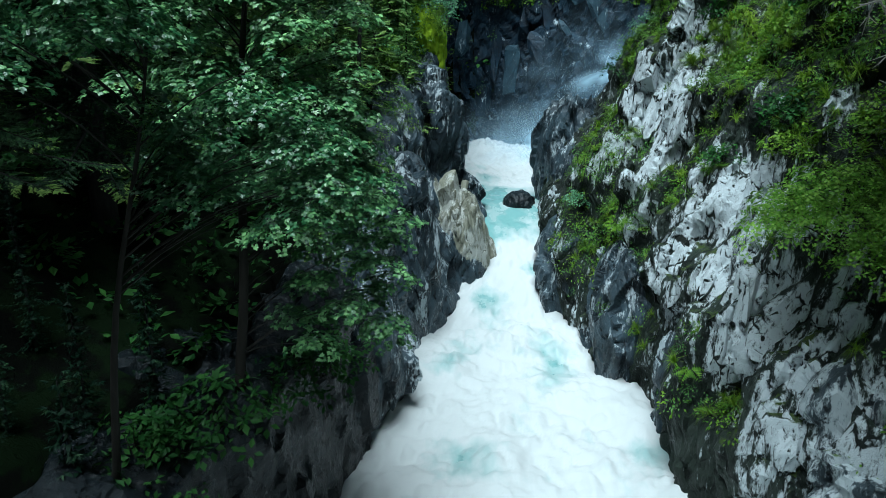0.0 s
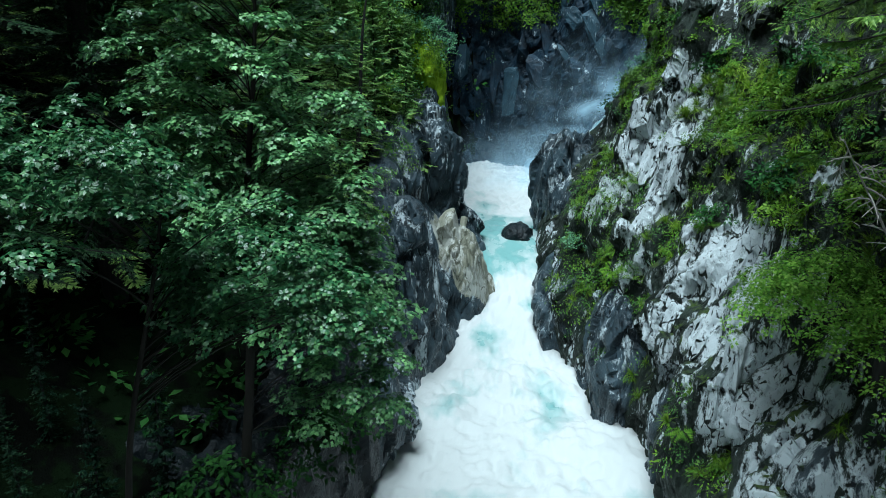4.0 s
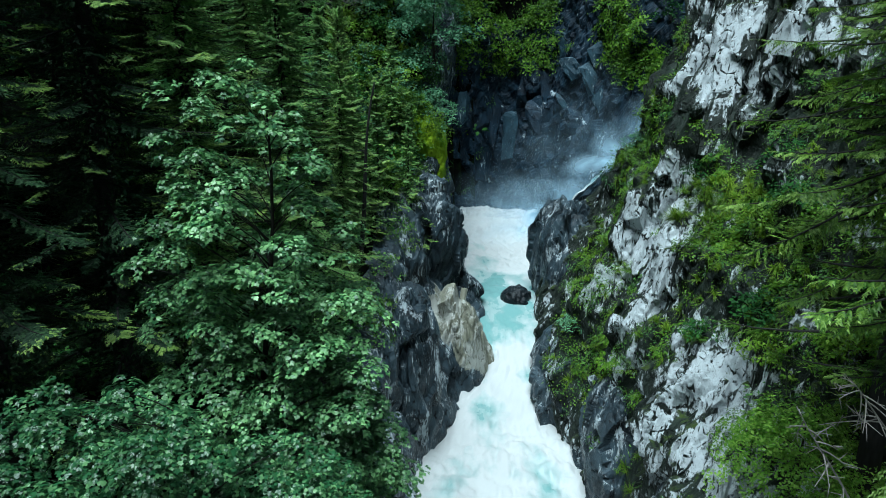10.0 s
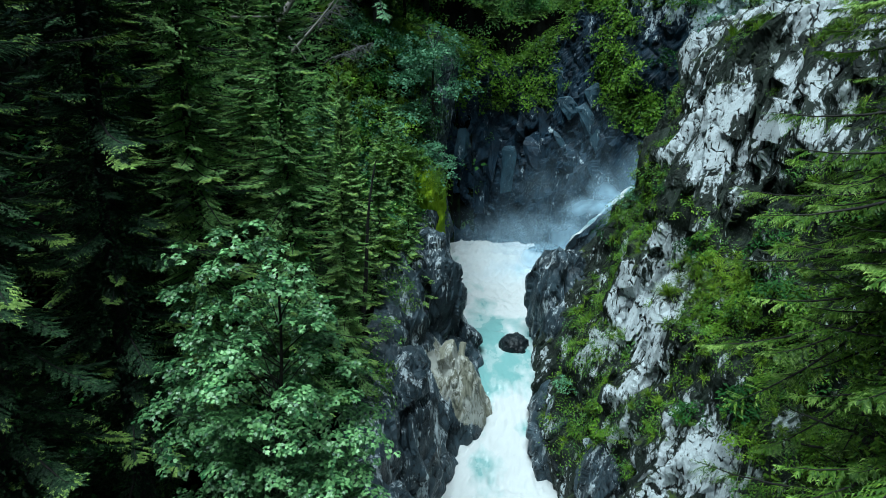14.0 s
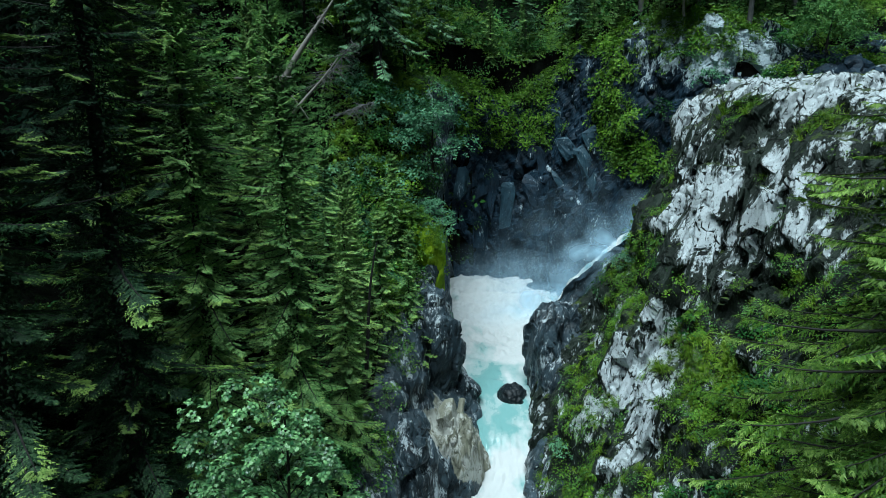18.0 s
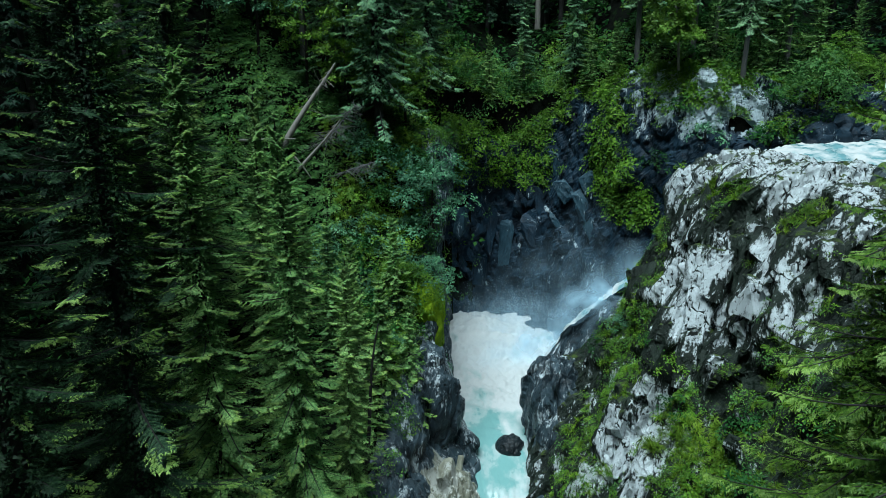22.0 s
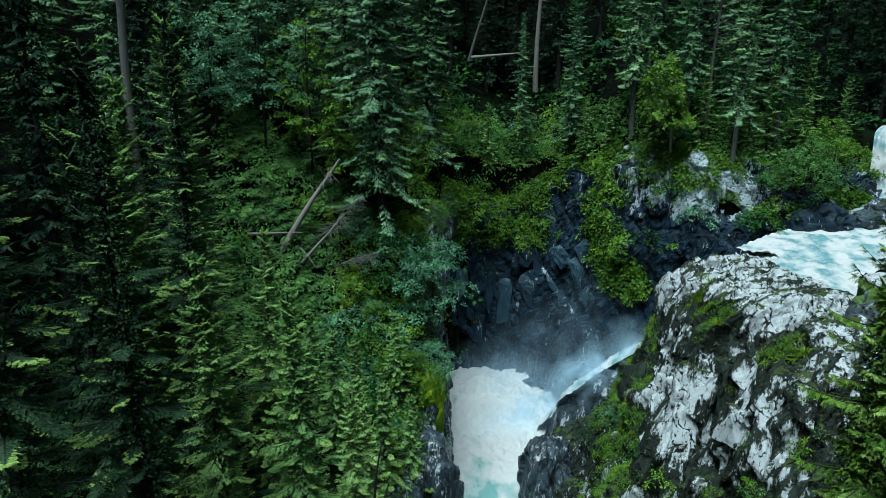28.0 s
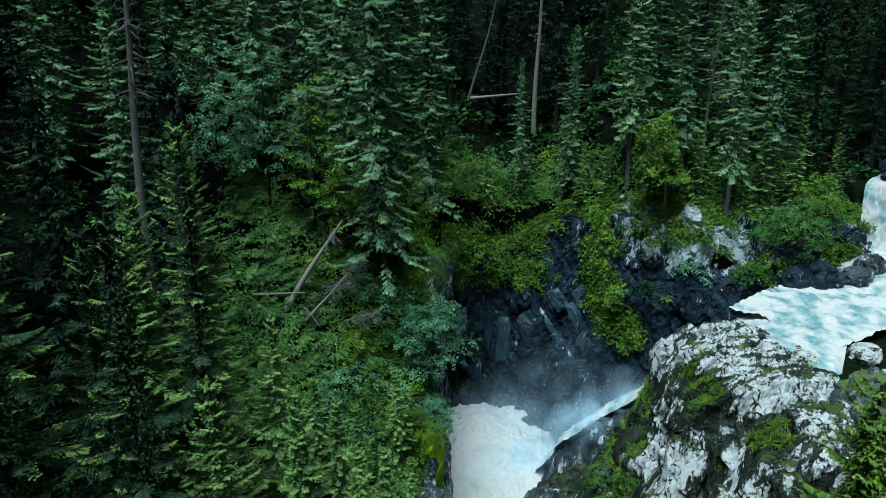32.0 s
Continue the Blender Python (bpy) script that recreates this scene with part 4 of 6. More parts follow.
def spruce(name, height, radius, bare, branches, twigs, kites, seed, label, group, sparse=0.0, droop=0.25, kite_len=0.3, twiggy=True, needles=None, tips=None, hang=0.0):
    """A spruce: straight trunk, whorls of sweeping limbs, flat sprays of needles with paler tips."""
    r = np.random.default_rng(seed)
    root = thing(name, label, "spruce tree", group)
    zt = np.linspace(0, height, 14)
    bend = 0.12 * np.stack([np.sin(zt * 0.21 + seed), np.cos(zt * 0.17 + seed)], 1)
    trunk_path = np.column_stack([bend - bend[0], zt])
    girth = 0.011 * height
    tv, tf = tube(trunk_path, girth * (1 - 0.93 * zt / height) + 0.01, 8)
    put_mesh("trunk", raw_mesh("trunk", tv, tf, True), GREY_BARK if "bare" in label else BARK, root)
    # whorls with dark gaps between them, closer towards the tip
    rings = branches // 5
    ring = np.repeat(np.arange(rings), 5)
    branches = len(ring)
    gap = (height - bare) / rings
    h = height * 0.992 - (height - bare) * (((ring + 0.15) / rings) ** 0.93) + r.normal(0, 0.26 * gap + 0.2 * hang, branches) - 0.05 * (np.arange(branches) % 5) / 5
    h = np.clip(h, 0.6 * bare, height * 0.99)
    az = ring * 0.9 + np.arange(branches) * 2 * np.pi / 5 + r.normal(0, 0.4, branches)
    u = np.clip((height - h) / (height - bare), 0.004, 1)
    L = radius * (u ** 0.55) * (0.75 + 0.25 * np.sin(u * 2.2)) * r.uniform(0.5, 1.15, branches) * (1 + 0.2 * np.sin(2 * az + 0.5 * h + seed)) + 0.12
    L = np.where(r.random(branches) < 0.3, L * 0.6, np.where(r.random(branches) < sparse, L * 0.35, L))
    rise = np.interp(u, [0, 0.12, 0.4, 1], [1.1, 0.45, 0.02, -0.2]) + r.normal(0, 0.13, branches)
    out = np.stack([np.cos(az), np.sin(az), 0 * az], 1)
    wood, nv, nf, ns, count = [], [], [], [], 0
    tipv = []
    for i in range(branches):
        base = np.array([np.interp(h[i], zt, trunk_path[:, 0]), np.interp(h[i], zt, trunk_path[:, 1]), h[i]])
        s = np.linspace(0, 1, 6)
        sag = -droop * L[i] * 1.1 * s ** 1.3 + droop * L[i] * 0.75 * s ** 2.6
        axis = base + out[i] * (L[i] * s)[:, None] + np.array((0, 0, 1.0)) * (rise[i] * L[i] * s + sag)[:, None]
        if L[i] > 0.8 and twiggy:
            wood.append(tube(axis, np.interp(s, [0, 1], [0.012 * L[i] + 0.012, 0.004]), 4))
        n = max(4, int(twigs * min(1.0, 0.35 + 0.65 * L[i] / radius)))
        st = np.sort(0.12 + 0.88 * r.random(n) ** 0.75)
        p = np.stack([np.interp(st, s, axis[:, a]) for a in range(3)], 1)
        side = np.where(np.arange(n) % 2 == 0, 1.0, -1.0)
        lateral = np.cross(out[i], (0, 0, 1.0)) + np.array((0, 0, r.normal(0, 0.22)))
        tl = np.clip(0.30 * L[i] * (1.08 - st) ** 0.6, 0.13, 0.55) * r.uniform(0.6, 1.25, n)
        td = unit(out[i] * r.uniform(0.7, 1.0, n)[:, None] + lateral * (side * r.uniform(0.65, 0.95, n))[:, None] + np.array((0, 0, 1.0)) * r.uniform(-0.30 - 0.6 * hang, 0.06 - 0.4 * hang, n)[:, None])
        td[-1] = unit(axis[-1] - axis[-2])
        a = (np.arange(kites) + 0.5) / kites
        kp = p[:, None] + td[:, None] * (tl[:, None] * a)[:, :, None]
        kp[:, :, 2] -= 0.22 * (tl[:, None] * a) ** 2
        ks = np.where(np.arange(kites) % 2 == 0, 1.0, -1.0)
        across = np.cross(td, (0, 0, 1.0))
        kd = td[:, None] * 0.8 + across[:, None] * (ks[None, :, None] * r.uniform(0.45, 0.8, (n, kites, 1))) + r.normal(0, 0.10, (n, kites, 3)) - np.array((0, 0, 1.0)) * r.uniform(0.5 * hang, 0.35 + 1.2 * hang, (n, kites, 1))
        kl = kite_len * r.uniform(0.75, 1.35, (n, kites)) * (1.15 - 0.35 * a)
        up = unit(np.array((0, 0, 0.8)) + out[i] * 0.5 + r.normal(0, 0.18, (n * kites, 3)))
        v, f = stamped(SPRAY * np.array((0.34 if hang else 0.50, 1, 1)), SPRAY_F, kp.reshape(-1, 3), kd.reshape(-1, 3), up, kl.ravel())
        fresh = r.choice([0.05, 0.45, 0.95])
        tip = ((st[:, None] * 0.6 + a * 0.4) > 0.84 - 0.22 * fresh) & (r.random((n, kites)) < fresh)
        nv.append(v), nf.append(f + count), ns.append(tip.ravel().astype(int))
        count += len(v)
    m = int(0.16 * count / 3)
    hi = bare + (height * 0.97 - bare) * r.random(m) ** 1.2
    ai = r.random(m) * 2 * np.pi
    ri = (0.10 + 0.30 * r.random(m)) * radius * ((height - hi) / (height - bare)) ** 0.6 + 0.05
    oi = np.stack([np.cos(ai), np.sin(ai), 0 * ai], 1)
    pi = oi * ri[:, None] + np.stack([np.interp(hi, zt, trunk_path[:, 0]), np.interp(hi, zt, trunk_path[:, 1]), hi], 1)
    v, f = stamped(SPRAY * np.array((0.55, 1, 1)), SPRAY_F, pi, oi + 0.8 * r.normal(size=(m, 3)) - np.array((0, 0, 0.3)), unit(np.array((0, 0, 0.7)) + 0.6 * oi), 1.5 * kite_len * r.uniform(0.7, 1.3, m))
    nv.append(v), nf.append(f + count), ns.append(np.zeros(m, int))
    if wood:
        wv, wf = joined(wood)
        put_mesh("branch_tangle", raw_mesh("branch_tangle", wv, wf, True), BARK, root)["kind"] = "stuff"
    put_mesh("crown", raw_mesh("crown", np.concatenate(nv), np.concatenate(nf), False, np.concatenate(ns)), (needles or SPRUCE, tips or SPRUCE_TIP), root)
    return root


def bare_tree(name, base, top, girth, seed, label, branches=26, reach=1.6, category="dead tree", material=None, from_share=0.3):
    """A dead standing or leaning trunk with broken bare limbs."""
    r = np.random.default_rng(seed)
    root = thing(name, label, category)
    root.matrix_world = pose(*base)
    top = np.array(top, float) - np.array(base, float)
    s = np.linspace(0, 1, 12)
    path = top * s[:, None] + 0.02 * np.linalg.norm(top) * np.stack([np.sin(s * 5 + seed), np.cos(s * 4 + seed), 0 * s], 1) * s[:, None]
    v, f = tube(path, girth * (1 - 0.75 * s), 8)
    material = material or DEAD
    stem = put_mesh("trunk", raw_mesh("trunk", v, f, True), material, root)
    wood = []
    for i in range(branches):
        t = from_share + (1 - from_share) * r.random()
        p = np.array([np.interp(t, s, path[:, a]) for a in range(3)])
        d = unit(np.array((r.normal(), r.normal(), r.normal() * 0.35 - 0.1)))
        q = np.linspace(0, 1, 5)
        n = reach * (1.1 - t * 0.7) * r.uniform(0.4, 1.1)
        wood.append(tube(p + d * (n * q)[:, None] + np.array((0, 0, 1.0)) * (-0.25 * n * q ** 2)[:, None] + 0.08 * n * r.normal(size=3) * (q ** 2)[:, None], min(0.03, 0.45 * girth) * (1 - 0.85 * q) + 0.004, 4))
        for _ in range(3):
            k = r.uniform(0.3, 1.0)
            d2 = unit(d + 0.8 * r.normal(size=3))
            start = p + d * (n * k) + np.array((0, 0, -0.25 * n * k * k))
            wood.append(tube(start + d2 * (0.4 * n * np.linspace(0, 1, 4))[:, None], np.linspace(0.011, 0.003, 4), 3))
    wv, wf = joined(wood)
    put_mesh("branch_tangle", raw_mesh("branch_tangle", wv, wf, True), material, stem)["kind"] = "stuff"
    return root


def broadleaf(name, base, pads, leaf, leaf_f, leaf_size, rosettes, per, material, bark, seed, label, category, girth=0.16, droop=0.45, upward=0.55):
    """A broad-leaved tree: a trunk that forks to every pad of foliage, and rosettes of leaves over the pads. pads: x, y, z, radius, thickness."""
    r = np.random.default_rng(seed)
    root = thing(name, label, category)
    base = np.array(base, float)
    root.matrix_world = pose(*base)
    pads = np.array(pads, float)
    pads[:, :3] -= base
    top = pads[:, 2].max()
    zt = np.linspace(0, top * 0.93, 12)
    mid = np.array([pads[:, 0].mean(), pads[:, 1].mean()])
    lean = np.interp(zt, [0, top * 0.9], [0, 1])[:, None] * mid
    trunk = np.column_stack([lean + 0.08 * np.stack([np.sin(zt * 0.8 + seed), np.cos(zt * 0.7)], 1) * (zt[:, None] > 0), zt])
    v, f = tube(trunk, girth * (1 - 0.85 * zt / zt[-1]), 8)
    put_mesh("trunk", raw_mesh("trunk", v, f, True), bark, root)
    wood, vs, fs, n = [], [], [], 0
    for x, y, z, rad, thick in pads:
        h = np.clip(z - 0.5 * np.hypot(x - mid[0], y - mid[1]) - 0.4, 0.1 * top, top * 0.9)
        p0 = np.array([np.interp(h, zt, trunk[:, a]) for a in range(3)])
        q = np.linspace(0, 1, 6)[:, None]
        p1 = np.array((x, y, z - 0.25 * thick))
        if r.random() < 0.5:
            wood.append(tube(p0 * (1 - q) + p1 * q + np.array((0, 0, 0.18)) * np.linalg.norm(p1 - p0) * q * (1 - q) * 2, np.linspace(0.022, 0.006, 6) * min(1.5, 0.6 + rad * 0.5), 5))
        m = max(4, int(rosettes * rad * rad))
        a, ro = r.random(m) * 2 * np.pi, np.sqrt(r.random(m)) * (1 + 0.15 * r.normal(size=m))
        dome = 1 - 0.75 * np.clip(ro, 0, 1.2) ** 2
        c = np.stack([x + rad * ro * np.cos(a), y + rad * ro * np.sin(a), z + thick * (dome - 0.5) + 0.22 * thick * r.normal(size=m)], 1)
        outward = unit(np.stack([np.cos(a) * ro, np.sin(a) * ro, upward + 0 * a], 1) + 0.25 * r.normal(size=(m, 3)))
        ang = r.random((m, 1)) * 6.28 + np.arange(per) * 6.2832 / per + r.normal(0, 0.25, (m, per))
        t1 = unit(np.cross(outward, directions(m, r)))
        t2 = np.cross(outward, t1)
        d = t1[:, None] * np.cos(ang)[:, :, None] + t2[:, None] * np.sin(ang)[:, :, None] + outward[:, None] * r.uniform(-0.2, 0.5, (m, per, 1)) - np.array((0, 0, droop))
        d = unit(d).reshape(-1, 3)
        s = leaf_size * r.uniform(0.65, 1.25, m * per)
        up = unit(np.repeat(outward, per, 0) * 0.7 + np.array((0, 0, 0.8)) + 0.25 * r.normal(size=(m * per, 3)))
        at = np.repeat(c, per, 0) + d * (0.35 * s)[:, None]
        lv, lf_ = stamped(leaf, leaf_f, at, d, up, s)
        vs.append(lv), fs.append(lf_ + n)
        n += len(lv)
    wv, wf = joined(wood)
    put_mesh("branch_tangle", raw_mesh("branch_tangle", wv, wf, True), bark, root)["kind"] = "stuff"
    put_mesh("crown", raw_mesh("crown", np.concatenate(vs), np.concatenate(fs), False), material, root)
    return root


def crown_pads(apex, height, spread, count, seed, squash=1.0, lean=(0.0, 0.0), low=0.0, size=(0.55, 1.0)):
    """Pads of foliage laid in tiers over a cone-shaped crown, smaller towards the top."""
    r = np.random.default_rng(seed)
    out = []
    for i in range(count):
        u = ((i + 0.5) / count) ** 0.75
        a = i * 2.4 + r.normal(0, 0.3)
        rad = spread * (0.10 + 0.90 * min(1.0, (1 - (1 - min(1.0, u * 1.35)) ** 2) ** 0.5)) * (1 - low * max(0, u - 0.75)) * r.uniform(0.45, 1.0)
        out.append((apex[0] + rad * np.cos(a) + lean[0] * u, apex[1] + rad * np.sin(a) * squash + lean[1] * u, apex[2] - height * u + r.normal(0, 0.15), r.uniform(*size) * (0.5 + 0.6 * u), r.uniform(0.35, 0.6)))
    return out


# ---------------------------------------------------------------- broad-leaved trees by the pool
low_boughs = [(-2.6 + 1.3 * np.cos(k * 2.4) * (k / 30) ** 0.5 + 0.05 * max(0, 14 - abs(k - 12)), 14.6 + 0.8 * np.sin(k * 2.4) * (k / 30) ** 0.5, 14.2 - 0.19 * k, 0.7, 0.25) for k in range(30)]


def shaded_out(pads):
    """The inner lower boughs have died back in the shade."""
    return [p for p in pads if p[2] > np.interp(p[0], [-5.6, -4.2, -2.4], [14.0, 12.7, 8.5])]


TOP_PADS = crown_pads((-4.8, 14.3, 22.1), 10.4, 2.8, 160, 3, 0.75, (0.6, 0.3), 0.3, (0.55, 1.0))
broadleaf("maple_tree", (-5.0, 14.0, 7.0), shaded_out([(x, y, z, r, 0.6 * h) for x, y, z, r, h in TOP_PADS]) + low_boughs, MAPLE_LEAF, MAPLE_F, 0.10, 112, 7, MAPLE, MAPLE_BARK, 5, "tall sycamore maple with layered broad green leaves", "maple tree", 0.14, 0.30, 0.85)
SIDE_PADS = crown_pads((-5.7, 8.9, 16.9), 1.5, 2.1, 38, 9, 0.6, (0.2, 0), 0.2, (0.5, 0.85)) + crown_pads((-3.4, 10.4, 15.2), 2.3, 1.9, 40, 12, 0.5, (0.3, 0.3), 0.2, (0.5, 0.85))
broadleaf("maple_tree", (-6.4, 10.4, 7.0), [(x, y, z, r, 0.6 * h) for x, y, z, r, h in SIDE_PADS], MAPLE_LEAF, MAPLE_F, 0.08, 135, 7, MAPLE, MAPLE_BARK, 8, "younger sycamore maple with pale drooping upper leaves", "maple tree", 0.09, 0.30, 0.85)


# ---------------------------------------------------------------- spruces
def height_at(x, y):
    return float(ground_z(np.array([x]), np.array([y]))[0])


def stand(proto, full, x, y, top, turn, base=None):
    """A copy of a spruce of that full height with its tip at the height top."""
    z = (height_at(x, y) if base is None else base) - 0.3
    s = (top - z) / full / proto.scale.x
    return copy_thing(proto, pose(x, y, z, 0, 0, turn) @ Matrix.Diagonal((s, s, s, 1)))


NEAR_LABEL = "dark green spruce with sweeping layered branches and paler tips"
# the first of each kind stands in the wood; the others are copied from it
near_a = spruce("spruce_tree", 33.0, 3.9, 2.5, 215, 66, 12, 11, NEAR_LABEL, "spruces of the gorge", 0.1, 0.22, 0.095)
near_b = spruce("spruce_tree", 24.0, 3.1, 1.5, 320, 40, 10, 12, NEAR_LABEL, "spruces of the gorge", 0.08, 0.28, 0.10, True, SPRUCE_YOUNG)
small = spruce("spruce_tree", 10.0, 1.85, 0.4, 165, 24, 7, 13, "young spruce leaning from the rock's edge", "spruces of the gorge", 0.1, 0.3, 0.11, True, SPRUCE_YOUNG)
mid_a = spruce("spruce_tree", 26.0, 3.3, 3.0, 270, 26, 6, 14, "forest spruce with drooping grey-green branches", "spruces of the far wood", 0.08, 0.5, 0.19, True, SPRUCE_GREY, SPRUCE_YOUNG, 0.35)
mid_b = spruce("spruce_tree", 26.0, 2.8, 6.0, 230, 24, 6, 15, "slender forest spruce, bare on its lower trunk", "spruces of the far wood", 0.2, 0.46, 0.19, True, SPRUCE_GREY, SPRUCE_YOUNG, 0.35)
far_a = spruce("spruce_tree", 26.0, 3.1, 2.0, 150, 12, 4, 16, "distant forest spruce in the dark wood", "spruces of the far wood", 0.15, 0.45, 0.30, False, SHADED_NEEDLES, SPRUCE, 0.3)
far_b = spruce("spruce_tree", 26.0, 2.6, 5.0, 130, 12, 4, 17, "distant slender spruce in the dark wood", "spruces of the far wood", 0.25, 0.45, 0.30, False, SHADED_NEEDLES, SPRUCE, 0.3)


def settle(proto, full, x, y, top, turn=0.0):
    z = height_at(x, y) - 0.3
    s = (top - z) / full
    proto.matrix_basis = pose(x, y, z, 0, 0, turn) @ Matrix.Diagonal((s, s, s, 1))


settle(near_a, 33.0, -11.6, 14.8, 43.5)
settle(near_b, 24.0, -6.2, 24.6, 32.3)
small.matrix_basis = pose(-3.8, 36.4, 11.8) @ Matrix.Diagonal((1.0, 1.0, 1.0, 1))
settle(mid_a, 26.0, -4.8, 49.6, 61.0)
settle(mid_b, 26.0, 18.0, 61.0, 58.0)
settle(far_a, 26.0, 8.0, 84.0, 66.0)
settle(far_b, 26.0, 1.0, 80.0, 66.0)
stand(near_a, 33.0, -9.7, 17.8, 41.6, 70)
stand(near_a, 33.0, -10.8, 26.2, 43.2, 140)
stand(near_b, 24.0, -8.6, 21.2, 34.5, 50)
stand(near_b, 24.0, -4.6, 28.2, 25.6, 100)
stand(near_a, 33.0, -16.0, 20.5, 47.0, 200)
stand(near_a, 33.0, -13.2, 22.6, 40.0, 250)
stand(near_b, 24.0, -9.0, 31.0, 33.0, 190)
stand(near_b, 24.0, -13.2, 25.6, 39.5, 10)
stand(near_b, 24.0, -13.7, 27.2, 40.5, 80)
near_c = spruce("spruce_tree", 30.0, 3.9, 10.0, 290, 50, 14, 19, "olive-green spruce with dense hanging sprays", "spruces of the gorge", 0.12, 0.32, 0.10, True, SPRUCE_OLIVE, None, 0.3)
near_c.matrix_basis = pose(9.2, 10.3, 6.9, 0, 0, 30)
stand(near_c, 30.0, 11.0, 14.2, 38.0, 120, 9.0)
stand(small, 10.0, -2.1, 37.4, 20.2, 130, 11.4)
stand(small, 10.0, -4.6, 33.4, 22.0, 220, 13.0)
stand(small, 10.0, -3.4, 41.5, 24.5, 40)
stand(small, 10.0, -5.6, 38.0, 24.0, 300)
for x, y, top in ((-6.6, 36.0, 25.5), (-8.6, 38.0, 26.0), (-5.0, 33.8, 23.5)):
    stand(small, 10.0, x, y, top, 77 * x)

# young spruces standing before the old ones
for x, y, top in ((-12.6, 30.0, 43.1), (-13.6, 34.0, 41.0)):
    stand(near_b, 24.0, x, y, top, 51 * x)

# low near-black spruces, added to stand in for deep shade under the maples
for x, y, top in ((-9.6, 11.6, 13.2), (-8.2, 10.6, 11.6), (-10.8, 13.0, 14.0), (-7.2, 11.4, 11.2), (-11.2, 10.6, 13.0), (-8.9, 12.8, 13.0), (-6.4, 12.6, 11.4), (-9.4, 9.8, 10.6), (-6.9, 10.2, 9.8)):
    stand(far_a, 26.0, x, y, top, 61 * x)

# unseen spruces added beside and behind the path to shade the left bank
for x, y, top in ((-10.5, 8.4, 31.0), (-12.6, 10.6, 34.0)):
    stand(near_a, 33.0, x, y, top, 53 * x)
for x, y, top in ((-11.5, 6.0, 27.0), (-13.0, 1.5, 29.0), (-10.5, -3.5, 27.0), (-14.5, 9.5, 30.0), (-9.0, -9.0, 26.0), (-15.5, 4.5, 30.0)):
    stand(far_a, 26.0, x, y, top, 37 * x)

# the wood behind: tree after tree on the slopes, leaving the windfall open
wood = np.random.default_rng(21)
taken = [(-11.6, 14.8), (-9.7, 17.8), (-10.8, 26.2), (-6.2, 24.6), (-8.6, 21.2), (-4.6, 28.2), (-16, 20.5), (-13.2, 22.6), (-9, 31), (-4.8, 49.6), (18.0, 61.0), (8, 84), (1, 80)]
for x, y, top in ((24.6, 53.6, 53.0), (21.6, 57.0, 56.0), (29.5, 56.5, 57.0), (33.5, 58.0, 58.0), (26.8, 60.0, 60.0), (36.5, 59.5, 56.0), (13.6, 67.0, 50.0), (9.0, 72.5, 47.0), (42.0, 62.0, 62.0), (45.5, 60.0, 58.0), (-7.6, 53.0, 60.0), (-11.5, 55.0, 62.0), (-15.0, 52.5, 58.0), (-19.0, 54.0, 60.0), (-1.5, 60.5, 58.0), (-5.0, 63.0, 62.0), (-10.0, 60.0, 64.0)):
    stand(far_a if x > 32 else mid_a if wood.random() < 0.5 else mid_b, 26.0, x, y, top, wood.random() * 360)
    taken.append((x, y))
for x, y, high in ((5.5, 81.5, 24), (9.4, 82.0, 26), (7.2, 85.0, 25), (3.0, 86.0, 24), (12.4, 80.0, 25), (0.0, 84.5, 26)):
    stand(far_a, 26.0, x, y, height_at(x, y) + high, 40 * x)
    taken.append((x, y))
count = 0
for _ in range(2600):
    y = wood.uniform(18, 108)
    x = wood.uniform(-0.80 * y - 6, 0.80 * y + 6)
    rim = curve(LEFT_Y, LEFT_RIM[0], min(y, 66.0))
    back = np.interp(x, tx, ty) + 2.2
    on_left, on_back = x < rim - 3.5 and y < 62, y > max(back, 58) and not (x < 3 and y < 64)
    if not (on_left or on_back) or (x > 22 and y < 56 + 0.35 * (x - 22)):
        continue
    if on_left and y < 52 and (x > -0.34 * y - 1.0):
        continue
    if min((x - a) ** 2 + (y - b) ** 2 for a, b in taken) < (3.3 if y < 75 else 4.2) ** 2:
        continue
    taken.append((x, y))
    z = height_at(x, y)
    tall = wood.uniform(17, 27)
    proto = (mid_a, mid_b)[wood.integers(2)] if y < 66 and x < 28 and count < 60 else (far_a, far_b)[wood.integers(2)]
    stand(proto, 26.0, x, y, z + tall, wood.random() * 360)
    count += 1
    if count > 185:
        break


# ---------------------------------------------------------------- bushes and small trees
def bush(name, place, spread, high, count, leaf_size, rosettes, per, material, seed, label, category="bush", squash=1.0, girth=0.05, bark=None):
    x, y, z = place
    r = np.random.default_rng(seed)
    pads = []
    for i in range(count):
        a, ro = i * 2.4, spread * np.sqrt((i + 0.4) / count)
        pads.append((x + ro * np.cos(a), y + ro * np.sin(a) * squash, z + high * (0.25 + 0.75 * (1 - (ro / spread) ** 2) * r.uniform(0.6, 1.0)) + r.normal(0, 0.08) * high, spread * r.uniform(0.28, 0.5), spread * 0.3))
    return broadleaf(name, (x, y, z), pads, KITE * np.array((0.62, 1, 1)), KITE_F, leaf_size, rosettes, per, material, bark or MAPLE_BARK, seed, label, category, girth, 0.2, 0.8)


